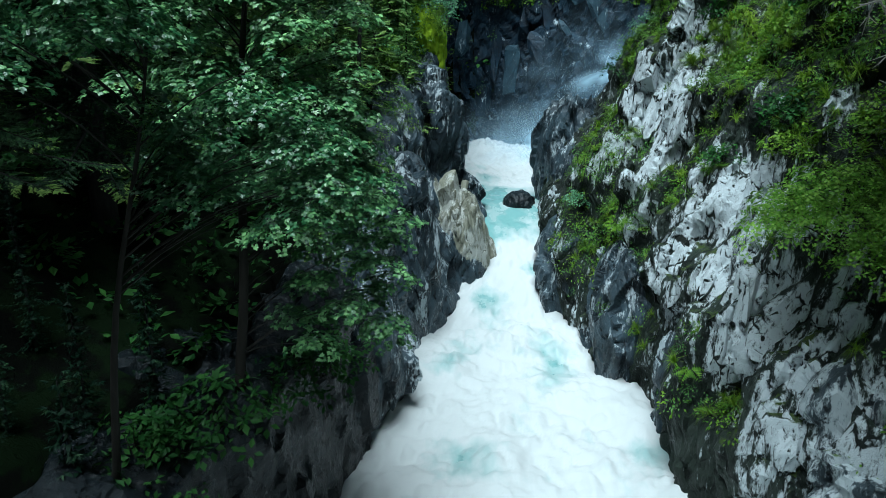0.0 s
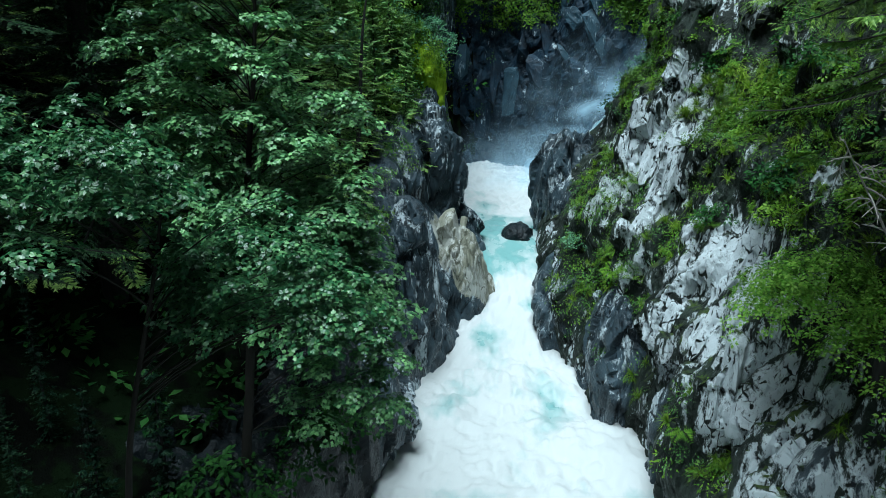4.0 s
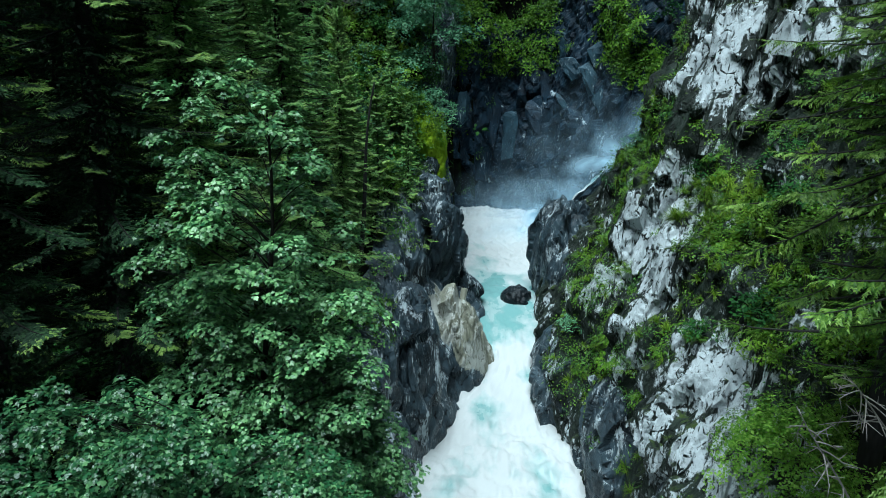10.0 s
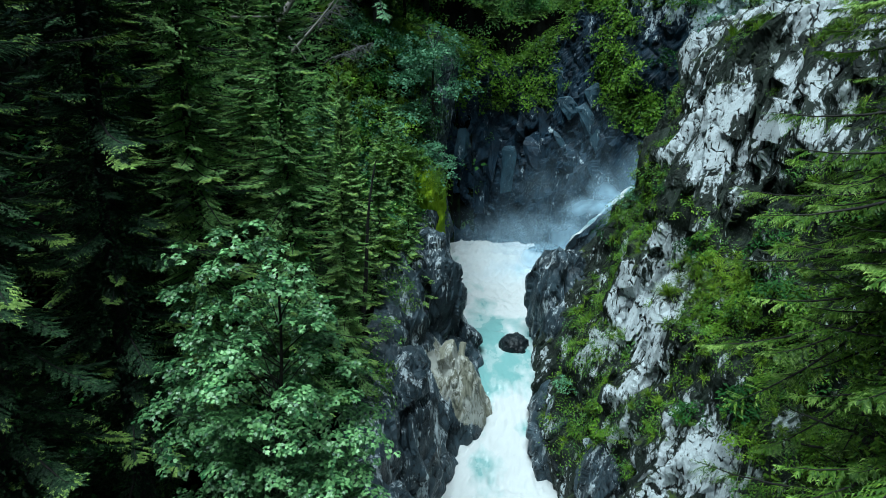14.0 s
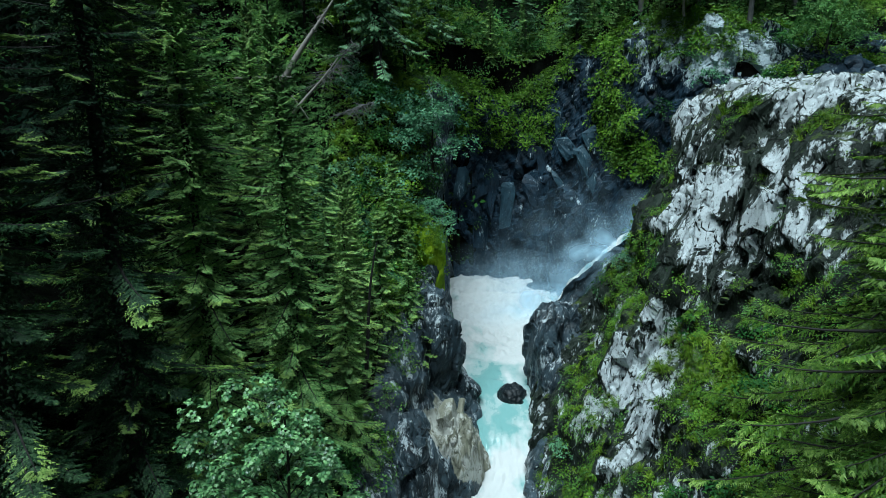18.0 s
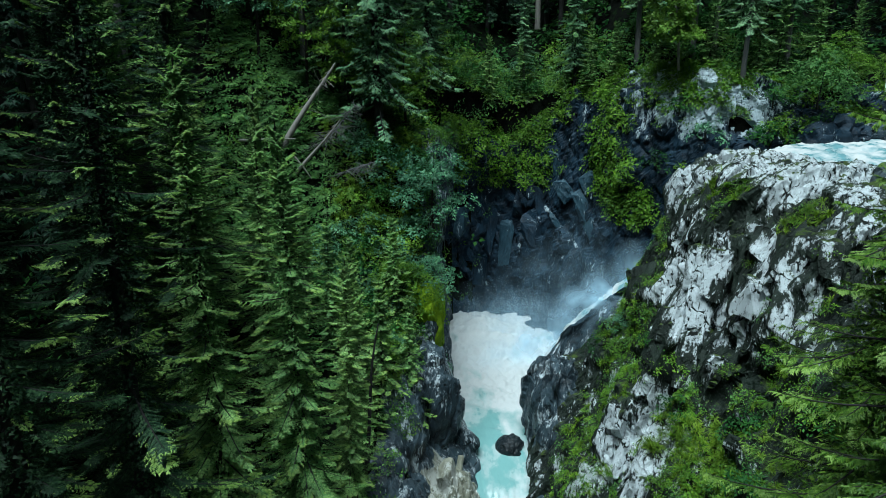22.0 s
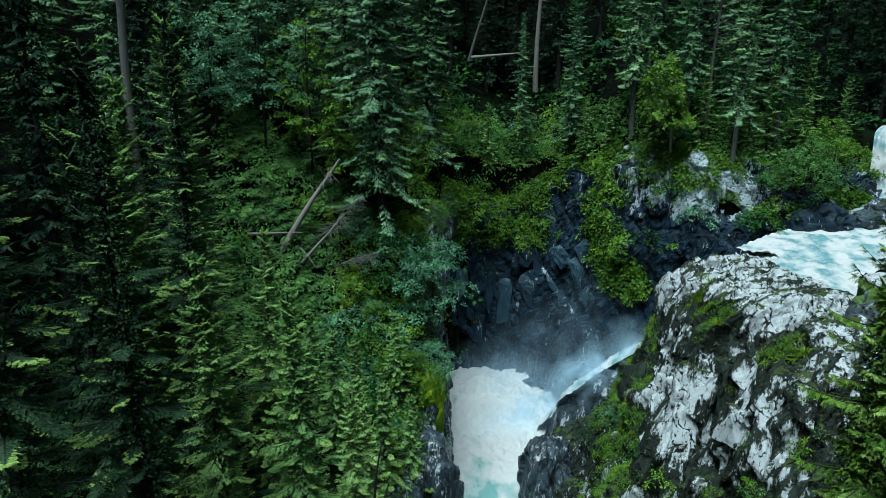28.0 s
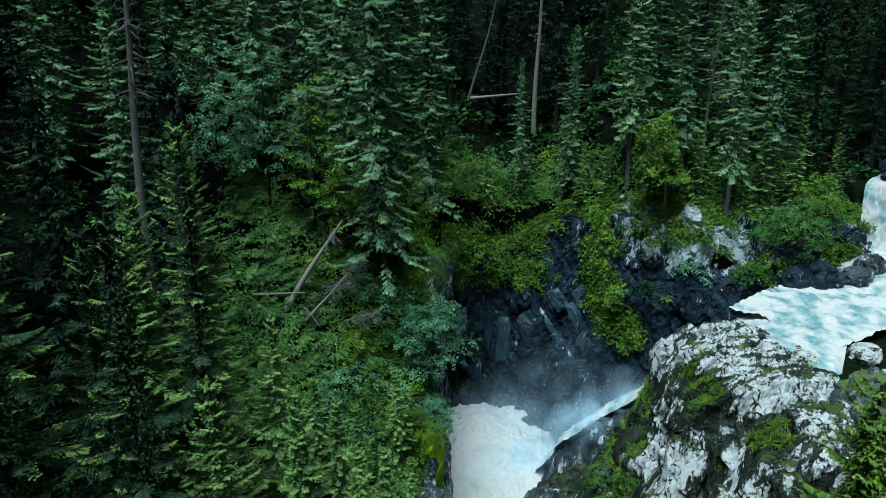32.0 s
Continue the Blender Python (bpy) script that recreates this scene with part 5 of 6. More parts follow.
broadleaf("birch_tree", (19.9, 55.2, 34.0), crown_pads((18.6, 55.0, 42.4), 6.0, 1.9, 40, 14, 1.0, (0.6, 0), 0.2, (0.6, 0.9)), KITE * np.array((0.8, 1, 1)), KITE_F, 0.24, 60, 6, YELLOW, DEAD, 31, "young birch with pale yellow-green leaves at the cliff's edge", "birch tree", 0.12)
for x, y, high, wide, seed in ((-10.4, 51.0, 13.0, 2.8, 61), (-13.8, 50.0, 14.0, 3.0, 62), (-7.4, 51.0, 10.0, 2.4, 63), (-17.0, 48.5, 13.0, 2.8, 64), (-3.0, 53.0, 8.0, 2.2, 65)):
    z = height_at(x, y)
    broadleaf("beech_tree", (x, y, z), crown_pads((x, y, z + high), 0.75 * high, wide, 40, seed, 1.0, (0, 0), 0.2, (0.7, 1.1)), KITE * np.array((0.6, 1, 1)), KITE_F, 0.22, 26, 6, SHRUB if seed % 2 else BLUE_SHRUB, MAPLE_BARK, seed, "light green broad-leaved tree among the spruces", "beech tree", 0.13)
bush("willow_bush", (-0.6, 46.2, 22.5), 2.6, 6.0, 26, 0.20, 26, 6, BLUE_SHRUB, 41, "blue-green willow leaning out over the gorge", "willow", 0.8, 0.1)
bush("willow_bush", (-0.9, 44.4, 17.6), 1.9, 3.6, 20, 0.18, 30, 6, BLUE_SHRUB, 42, "blue-green willow bush above bright moss", "willow", 0.8, 0.08)
bush("alder_bush", (29.5, 50.8, 31.0), 2.8, 4.6, 24, 0.18, 26, 6, BANK, 43, "green alder bush on the stream's bank", "bush", 0.8, 0.1)
bush("alder_bush", (33.0, 53.4, 31.6), 2.6, 5.0, 24, 0.18, 26, 6, SHRUB, 44, "green alder bush beside the small fall", "bush", 0.8, 0.1)
bush("hazel_bush", (10.0, 15.6, 10.6), 2.1, 2.2, 30, 0.115, 66, 6, HAZEL, 45, "bright green hazel bush growing out of the crag", "bush", 0.8, 0.07)
bush("hazel_bush", (11.2, 13.4, 10.0), 1.9, 2.2, 24, 0.115, 66, 6, HAZEL, 46, "bright green hazel bush growing out of the crag", "bush", 0.8, 0.07)
bush("hazel_bush", (-3.2, 43.0, 18.6), 2.0, 2.4, 20, 0.16, 40, 6, IVY, 47, "bright green bush on the steep bank", "bush", 0.8, 0.06)

bush_green = bush("bush", (0, 0, 0), 1.0, 1.1, 13, 0.15, 58, 5, SHRUB, 51, "bright green bush with small leaves", "bush")
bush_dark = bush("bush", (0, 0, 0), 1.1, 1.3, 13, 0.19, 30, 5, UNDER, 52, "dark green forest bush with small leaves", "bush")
bush_blue = bush("bush", (0, 0, 0), 1.0, 1.2, 13, 0.16, 54, 5, BLUE_SHRUB, 53, "blue-green bush with small leaves", "bush")
spots = [bush_green, bush_dark, bush_blue]
placed = 0


def plant(x, y, z, s, kind, turn):
    """Sets the first of a kind down, and copies it from then on."""
    global placed
    m = pose(x, y, z - 0.15, 0, 0, turn) @ Matrix.Diagonal((s, s, s, 1))
    if spots[kind] is not None:
        spots[kind].matrix_basis = m
        spots[kind] = None
    else:
        first = (bush_green, bush_dark, bush_blue)[kind]
        copy_thing(first, m @ Matrix.Diagonal((1 / first.scale.x,) * 3 + (1,)))
    placed += 1


brush = np.random.default_rng(33)
while placed < 85:
    y = brush.uniform(40, 50)
    x = curve(LEFT_Y, LEFT_RIM[0], y) - brush.uniform(0.3, 13) * (0.4 + 0.6 * (y - 38) / 12)
    if 44.6 < y < 48.6 and x < -5.5:
        continue
    plant(x, y, height_at(x, y), brush.uniform(0.7, 1.5), (0, 1, 2, 2)[brush.integers(4)], brush.random() * 360)
while placed < 155:
    y = brush.uniform(52, 76)
    x = brush.uniform(-8, 34)
    if y < np.interp(x, tx, ty) + 0.6:
        continue
    plant(x, y, height_at(x, y), brush.uniform(0.8, 1.7), (0, 1, 1, 1, 2)[brush.integers(5)], brush.random() * 360)
while placed < 195:
    y = brush.uniform(21, 42)
    x = curve(LEFT_Y, LEFT_RIM[0], y) - brush.uniform(1.2, 6.0)
    plant(x, y, height_at(x, y), brush.uniform(0.7, 1.3), (0, 1, 1)[brush.integers(3)], brush.random() * 360)


# full bushes on the bank above the moss
for x, y, s, kind in ((-1.6, 46.5, 1.6, 2), (-2.8, 45.2, 1.5, 0), (-3.6, 43.8, 1.4, 0), (-1.9, 44.0, 1.4, 0), (-2.4, 47.4, 1.7, 2), (-4.6, 45.4, 1.4, 0), (-0.9, 48.2, 1.6, 2), (-3.4, 48.0, 1.7, 2), (-5.4, 44.0, 1.3, 0), (-4.2, 42.4, 1.3, 0), (-2.4, 42.2, 1.2, 0), (-1.2, 49.6, 1.6, 0), (-6.4, 46.2, 1.3, 0), (-7.4, 44.6, 1.3, 2), (-1.4, 51.4, 1.6, 0), (-0.4, 53.0, 1.5, 2)):
    plant(x, y, height_at(x, y) + 0.3 * s, s, kind, 83 * x)
# bushes rooted in the far cliff above the stream
for x, z, s, kind in ((19.6, 30.6, 1.3, 1), (21.4, 28.6, 1.5, 2), (23.6, 30.4, 1.2, 0), (25.6, 28.4, 1.6, 1), (27.4, 29.4, 1.5, 0), (29.6, 29.0, 1.6, 1), (18.2, 26.2, 1.3, 1), (26.6, 31.4, 1.3, 1)):
    near = int(np.argmin(((BACK_G[:, :, 0] - x) ** 2 + (BACK_G[:, :, 2] - z) ** 2).ravel()))
    spot = BACK_G.reshape(-1, 3)[near]
    plant(float(spot[0]), float(spot[1]) - 0.2, float(spot[2]) - 0.2, s, kind, 71 * x)
# bushes that hang on the crag's ledges
ledge = np.random.default_rng(55)
for y, z, s, kind in ((25.0, 15.2, 0.9, 0), (26.4, 14.4, 0.8, 0), (23.6, 16.4, 1.0, 0), (22.2, 17.4, 0.9, 1), (20.4, 16.6, 1.1, 0), (28.6, 17.4, 0.9, 1), (30.2, 18.8, 1.0, 0), (31.6, 19.6, 0.8, 1), (33.6, 15.6, 0.8, 0), (33.0, 13.0, 0.8, 0), (32.4, 10.6, 0.7, 0), (31.6, 8.8, 0.7, 2), (27.0, 8.6, 0.7, 0), (25.4, 7.6, 0.7, 0), (21.0, 13.6, 1.0, 1), (19.4, 12.6, 1.0, 0), (18.6, 15.4, 1.1, 1), (17.4, 13.8, 1.1, 0), (37.6, 19.4, 1.0, 0), (39.0, 17.6, 0.9, 2), (36.4, 17.0, 0.8, 0), (40.4, 15.2, 0.9, 1), (29.4, 14.4, 0.7, 0), (23.0, 12.0, 0.7, 1), (24.6, 18.6, 0.9, 1), (21.6, 20.4, 1.0, 1), (19.4, 19.4, 1.1, 0), (17.2, 18.0, 1.2, 1), (16.0, 15.6, 1.2, 0)):
    i = int(np.argmin(np.abs(RIGHT_G[:, 130, 1] - y)))
    j = 50 + int(np.argmin(np.abs(RIGHT_G[i, 50:252, 2] - z)))
    plant(float(RIGHT_G[i, j, 0]), float(RIGHT_G[i, j, 1]), float(RIGHT_G[i, j, 2]) - 0.1, s, kind, ledge.random() * 360)
# young spruces along the far rim
for x, y, high in ((14.6, 64.4, 6.0), (16.4, 62.4, 8.0), (11.0, 69.6, 7.0), (12.6, 67.2, 9.0), (19.0, 58.6, 5.0), (22.6, 55.8, 7.0), (26.4, 55.0, 6.0), (28.2, 55.4, 8.0), (31.6, 55.6, 9.0), (35.0, 56.4, 7.0), (8.6, 71.4, 6.0), (5.0, 69.4, 7.0)):
    stand(small, 10.0, x, y, height_at(x, y) + high, 63 * x)


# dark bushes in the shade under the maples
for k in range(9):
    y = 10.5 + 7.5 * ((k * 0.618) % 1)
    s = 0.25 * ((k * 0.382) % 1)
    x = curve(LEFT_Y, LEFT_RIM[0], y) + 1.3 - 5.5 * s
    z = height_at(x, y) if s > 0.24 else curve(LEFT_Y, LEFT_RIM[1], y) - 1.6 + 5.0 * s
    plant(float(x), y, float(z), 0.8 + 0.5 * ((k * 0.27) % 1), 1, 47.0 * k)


# ---------------------------------------------------------------- growth that nobody could count
def sown(g, n, want, seed):
    """Random places on a rock grid with their normals, kept with the chance that want(place, normal) gives."""
    r = np.random.default_rng(seed)
    nu, nv = g.shape[:2]
    nn = grid_normals(g)
    i, j = r.integers(1, nu - 2, n), r.integers(1, nv - 2, n)
    u, v = r.random((n, 1)), r.random((n, 1))
    p = g[i, j] * (1 - u) * (1 - v) + g[i + 1, j] * u * (1 - v) + g[i, j + 1] * (1 - u) * v + g[i + 1, j + 1] * u * v
    m = nn[np.clip(i, 3, nu - 4), np.clip(j, 3, nv - 4)]
    keep = r.random(n) < want(p, m)
    return p[keep], m[keep]


def tuft_shape(blades, seed, arch=0.8, width=0.035):
    r = np.random.default_rng(seed)
    vs, fs = [], []
    for b in range(blades):
        a, l, o = r.random() * 6.283, r.uniform(0.6, 1.1), r.uniform(0.25, 1.0)
        d, w = np.array((np.cos(a), np.sin(a), 0)), width * np.array((-np.sin(a), np.cos(a), 0))
        pts = [d * o * l * s ** 1.4 + np.array((0, 0, l * (s - arch * o * s * s))) + 0.05 * r.normal(size=3) * s for s in (0, 0.45, 1.0)]
        k = len(vs) * 6
        vs.append([pts[0] - w, pts[0] + w, pts[1] - w, pts[1] + w, pts[2] - w * 0.1, pts[2] + w * 0.1])
        fs += [(k, k + 1, k + 3, k + 2), (k + 2, k + 3, k + 5, k + 4)]
    return np.array(vs).reshape(-1, 3), np.array(fs)


def fern_shape(fronds, pairs, seed):
    r = np.random.default_rng(seed)
    p, d, u, s = [], [], [], []
    for f in range(fronds):
        a = f * 6.283 / fronds + r.normal(0, 0.2)
        o = np.array((np.cos(a), np.sin(a), 0))
        side = np.array((-np.sin(a), np.cos(a), 0))
        for k in range(pairs):
            t = (k + 1) / (pairs + 0.5)
            at = o * t * 0.9 + np.array((0, 0, 0.75 * t - 0.75 * t * t))
            for w in (1, -1):
                p.append(at), d.append(side * w + o * 0.4 + np.array((0, 0, -0.15))), u.append((0, 0, 1.0)), s.append(0.30 * np.sin(3.0 * t ** 0.7) + 0.05)
    return stamped(KITE * np.array((0.35, 1, 1)), KITE_F, np.array(p), np.array(d), np.array(u), np.array(s))


def clump_shape(leaves, seed, size=0.3, wide=0.62, flat=0.6):
    r = np.random.default_rng(seed)
    d = directions(leaves, r)
    d[:, 2] = np.abs(d[:, 2])
    p = d * (r.random((leaves, 1)) ** 0.4) * np.array((0.9, 0.9, flat))
    return stamped(KITE * np.array((wide, 1, 1)), KITE_F, p, d * np.array((1, 1, 0.2)) + 0.4 * r.normal(size=(leaves, 3)) - np.array((0, 0, 0.25)), unit(np.array((0, 0, 1.0)) + 0.4 * r.normal(size=(leaves, 3)) + 0.4 * d), size * r.uniform(0.6, 1.2, leaves))


def growth(name, shapes, p, up, size, material, label, seed, category="plants"):
    """Many small plants as one object of stuff, each turned and sized by chance."""
    r = np.random.default_rng(seed)
    pick = r.integers(len(shapes), size=len(p))
    out = []
    for k, (v, f) in enumerate(shapes):
        m = pick == k
        if m.any():
            side = directions(int(m.sum()), r)
            out.append(stamped(v, f, p[m], np.cross(up[m], side), up[m], size[m]))
    v, f = joined(out)
    return tagged(put_mesh(name, raw_mesh(name, v, f, False), material), label, category, kind="stuff")


TUFTS = [tuft_shape(40, s, 0.9, 0.016) for s in (1, 2, 3)]
HANGING = [tuft_shape(40, s, 1.5, 0.016) for s in (4, 5)]
FERNS = [fern_shape(7, 8, s) for s in (1, 2)]
FINE = [clump_shape(44, s, 0.22, 0.5, 0.8) for s in (6, 7, 8)]
CLUMPS = [clump_shape(26, s, 0.33) for s in (1, 2, 3)]
SPARSE = [clump_shape(22, s, 0.36) for s in (4, 5)]


def crag_green(p, n):
    """How green the crag is: everywhere but on its bare faces, most on ledges, in gullies and on a few rich shelves."""
    w = 0.6 * fbm(p * 0.38 + 3, 3, 91) + 0.6 * np.clip(n[:, 2], -0.5, 1) + 0.08 - 0.8 * np.clip(crag_bare(p), 0, 1) + 1.1 * np.clip(crag_moss(p) - 0.25, 0, 1)
    w += 0.6 * lobe(p, 25.8, 16.4, 3.4, 1.6) + 0.5 * lobe(p, 37.6, 19.0, 2.6, 3.0) + 0.4 * lobe(p, 26.0, 10.0, 1.2, 1.0) + 0.3 * lobe(p, 19.0, 15.0, 3.2, 3.0)
    w += 0.5 * np.exp(-((p[:, 1] - 28.0 - 0.75 * (p[:, 2] - 7)) / 1.3) ** 2) * (p[:, 2] < 17)
    w -= 0.9 * np.clip((p[:, 1] - 35 - 0.5 * (p[:, 2] - 9)) / 2, 0, 1) * (p[:, 2] < 16)
    return np.where(p[:, 2] < 4.6 + 1.5 * fbm(p * 0.5, 2, 93), 0, np.clip((w - 0.2) * 8, 0, 1))


p, n = sown(RIGHT_G, 19000, crag_green, 101)
r = np.random.default_rng(5)
kind = r.random(len(p))
upward = unit(n * 0.7 + np.array((0, 0, 0.7)))
m = kind < 0.27
growth("grass_tufts", TUFTS + HANGING, p[m], upward[m], r.uniform(0.35, 0.75, m.sum()), GRASS, "long bright grass tufts hanging from rock ledges", 1, "grass")
g, gn = sown(RIGHT_G, 9000, lambda p, n: np.clip(1.6 * (lobe(p, 27.2, 16.6, 2.6, 1.5) + 0.8 * lobe(p, 24.4, 16.8, 1.6, 1.2) + 0.9 * lobe(p, 35.5, 27.3, 1.6, 0.9) + 0.7 * lobe(p, 29.0, 27.0, 1.4, 0.7)) - 0.5 + 0.4 * n[:, 2], 0, 1), 108)
growth("shelf_grass", TUFTS + HANGING, g, unit(gn * 0.6 + np.array((0, 0, 0.7))), r.uniform(0.5, 0.95, len(g)), GRASS, "thick yellow-green grass spilling over a shelf of the crag", 21, "grass")
m = (kind > 0.27) & (kind < 0.33)
growth("ferns", FERNS, p[m], upward[m], r.uniform(0.35, 0.7, m.sum()), SHRUB, "green ferns rooted in cracks of the crag", 2, "ferns")
m = (kind > 0.33) & (kind < 0.75)
growth("low_shrubs", FINE, p[m], upward[m], r.uniform(0.3, 0.7, m.sum()), SHRUB, "low leafy shrubs spread over the crag", 3, "shrubs")
m = kind > 0.75
growth("dark_shrubs", FINE, p[m], upward[m], r.uniform(0.3, 0.65, m.sum()), BANK, "darker leafy plants in gullies of the crag", 4, "shrubs")

p, n = sown(BACK_G, 12000, lambda p, n: np.clip(2.2 * (1.1 * fbm(p * 0.5, 3, 95) + 0.10 * (p[:, 2] - 29) + 0.25 * n[:, 2] + 0.75 * (p[:, 0] < 11.5) * (p[:, 2] > 22) + 1.8 * np.exp(-((p[:, 0] - 15.4) / 1.7) ** 2 - ((p[:, 2] - 24.5) / 4.2) ** 2) + 1.3 * np.exp(-((p[:, 0] - 17.4) / 1.3) ** 2 - ((p[:, 2] - 22.0) / 1.8) ** 2) + 0.5 * (p[:, 2] > 31.2) * (p[:, 0] < 17) - 0.35 * (p[:, 0] > 12.5)), 0, 1) * (p[:, 2] > 15), 103)
upward = unit(n * 0.8 + np.array((0, 0, 0.6)))
growth("creepers", CLUMPS + SPARSE, p, upward, r.uniform(0.4, 1.0, len(p)), IVY, "yellow-green creepers hanging over the rock's rim", 5, "creepers")
p, n = sown(LEFT_G, 12000, lambda p, n: np.clip(1.5 * (0.55 * fbm(p * 0.4, 3, 97) + 0.22 * (p[:, 2] - curve(LEFT_Y, LEFT_RIM[1], p[:, 1]) - 0.2) + 0.3 * n[:, 2] + 0.6 * (p[:, 1] > 46)), 0, 1) * (p[:, 2] > 5.5) * (p[:, 1] > 20), 105)
upward = unit(n * 0.7 + np.array((0, 0, 0.7)))
m = r.random(len(p)) < 0.5
growth("bank_plants", FINE, p[m], upward[m], r.uniform(0.3, 0.65, m.sum()), SHRUB, "leafy plants along the top of the gorge wall", 6, "shrubs")
growth("bank_shrubs", CLUMPS, p[~m], upward[~m], r.uniform(0.3, 0.65, (~m).sum()), BANK, "dark leafy plants on the gorge wall", 7, "shrubs")

# a bright curtain of creepers beside the moss, and a fringe that hangs over it
q = np.random.default_rng(16)
p = np.stack([q.normal(-0.8, 0.5, 90), q.normal(43.5, 0.5, 90), q.normal(18.4, 0.45, 90)], 1)
growth("moss_fringe", FINE, p, np.repeat(np.array([(0.4, -0.7, 0.5)]), 90, 0), q.uniform(0.3, 0.55, 90), IVY, "small leafy creepers hanging over thick moss", 18, "creepers")
n = 420
p = np.stack([q.normal(-1.7, 0.7, n), q.normal(43.0, 1.0, n), q.normal(17.6, 1.7, n)], 1)
p[:, 2] = np.minimum(p[:, 2], ground_z(p[:, 0], p[:, 1]) + 1.2)
growth("creepers", FINE, p, np.repeat(np.array([(0.6, -0.6, 0.5)]), n, 0), q.uniform(0.3, 0.6, n), IVY, "bright yellow-green creepers hanging beside the moss", 17, "creepers")

# creepers over the steep bank at the far end of the gorge
q = np.random.default_rng(6)
n = 1500
x, y = q.uniform(-9, 16, n), q.uniform(54, 76, n)
ok = (y > np.interp(x, tx, ty) - 0.2) | ((x < curve(LEFT_Y, LEFT_RIM[0], np.minimum(y, 67))) & (y < 66))
p = np.stack([x, y, ground_z(x, y)], 1)[ok]
up = np.repeat(np.array([(0, -0.5, 0.8)]), len(p), 0)
growth("bank_creepers", SPARSE, p, up, q.uniform(0.6, 1.1, len(p)), IVY, "green creepers over the steep bank above the fall", 12, "creepers")

# undergrowth on the forest floor
q = np.random.default_rng(8)
n = 3000
y = q.uniform(14, 88, n)
x = q.uniform(-0.8 * y - 4, 0.8 * y + 4)
z = ground_z(x, y)
ok = ((x < curve(LEFT_Y, LEFT_RIM[0], np.minimum(y, 67)) - 0.2) & (y < 64)) | (y > np.interp(x, tx, ty) + 0.6)
for (x0, y0, z0), (x1, y1, z1) in zip(STREAM[:-1], STREAM[1:]):
    t = np.clip(((x - x0) * (x1 - x0) + (y - y0) * (y1 - y0)) / ((x1 - x0) ** 2 + (y1 - y0) ** 2), 0, 1)
    ok &= np.hypot(x - x0 - t * (x1 - x0), y - y0 - t * (y1 - y0)) > 4.4
p = np.stack([x, y, z], 1)[ok]
light = (p[:, 1] > 42) & (p[:, 1] < 51) & (p[:, 0] < 0) & (p[:, 0] > -14)
up = np.repeat(np.array([(0, 0, 1.0)]), len(p), 0)
growth("undergrowth", SPARSE, p[~light], up[~light], q.uniform(0.7, 1.2, (~light).sum()) * (0.6 + p[~light][:, 1] / 60), UNDER, "dark leafy undergrowth on the forest floor", 9, "undergrowth")
n = 2600
y = q.uniform(38, 52, n)
x = curve(LEFT_Y, LEFT_RIM[0], y) - q.uniform(0, 16, n)
p = np.stack([x, y, ground_z(x, y)], 1)
up = np.repeat(np.array([(0, -0.4, 0.9)]), len(p), 0)
patch = fbm(p * np.array((0.45, 0.45, 0)) + 7, 3, 121) + 0.12 * q.normal(size=n)
size = 0.35 + 0.9 * q.random(n) ** 2.2
for name, lo, hi, shapes, mat, label in (("meadow_plants", -0.02, 0.22, FINE, IVY, "bright green plants on the open bank"), ("meadow_herbs", -0.2, -0.02, FINE + FERNS, SHRUB, "green herbs and ferns on the open bank"), ("meadow_shrubs", 0.22, 9, FINE, BLUE_SHRUB, "blue-green low shrubs on the open bank"), ("meadow_grass", -9, -0.2, TUFTS, GRASS, "tall grass on the open bank")):
    m = (patch >= lo) & (patch < hi)
    if mat in (IVY, GRASS, BLUE_SHRUB):
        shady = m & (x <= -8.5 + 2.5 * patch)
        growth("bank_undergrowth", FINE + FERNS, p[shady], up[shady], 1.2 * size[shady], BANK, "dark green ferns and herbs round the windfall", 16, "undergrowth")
        m &= ~shady
    growth(name, shapes, p[m], up[m], size[m], mat, label, 10, "undergrowth")

# a thick fringe of green behind the far cliff's rim
n = 1500
x = q.uniform(-4, 36, n)
y = np.interp(x, tx, ty) + q.uniform(0.5, 7.5, n)
p = np.stack([x, y, ground_z(x, y)], 1)
up = np.repeat(np.array([(0, -0.4, 0.9)]), n, 0)
m = q.random(n) < 0.5
growth("rim_shrubs", FINE, p[m], up[m], q.uniform(0.6, 1.5, m.sum()), BANK, "dark leafy shrubs behind the cliff's rim", 14, "undergrowth")
growth("rim_plants", FINE + FERNS, p[~m], up[~m], q.uniform(0.5, 1.1, (~m).sum()), SHRUB, "green plants along the cliff's rim", 15, "undergrowth")

# ---------------------------------------------------------------- windfall and dead wood
bare_tree("fallen_trunk", (-12.3, 46.2, 27.4), (-7.8, 47.4, 34.5), 0.30, 3, "grey dead trunk leaning on the open bank", 22, 2.2, "fallen tree", DEAD, 0.55)
bare_tree("fallen_trunk", (-14.4, 45.4, 29.2), (-10.4, 45.5, 29.3), 0.12, 4, "thin pale trunk lying across the bank", 3, 0.4, "fallen tree")
bare_tree("fallen_trunk", (-10.6, 46.0, 26.8), (-7.2, 46.3, 30.6), 0.14, 5, "thin pale trunk propped on the bank", 8, 0.9, "fallen tree")
bare_tree("fallen_trunk", (-10.6, 45.8, 28.0), (-9.4, 45.8, 26.4), 0.09, 6, "short broken pale trunk on the bank", 2, 0.4, "fallen tree")
bare_tree("fallen_trunk", (-7.6, 46.6, 26.6), (-4.8, 46.0, 27.6), 0.07, 7, "fallen grey treetop with a tangle of bare twigs", 60, 1.7, "fallen tree", GREY_BARK, 0.05)
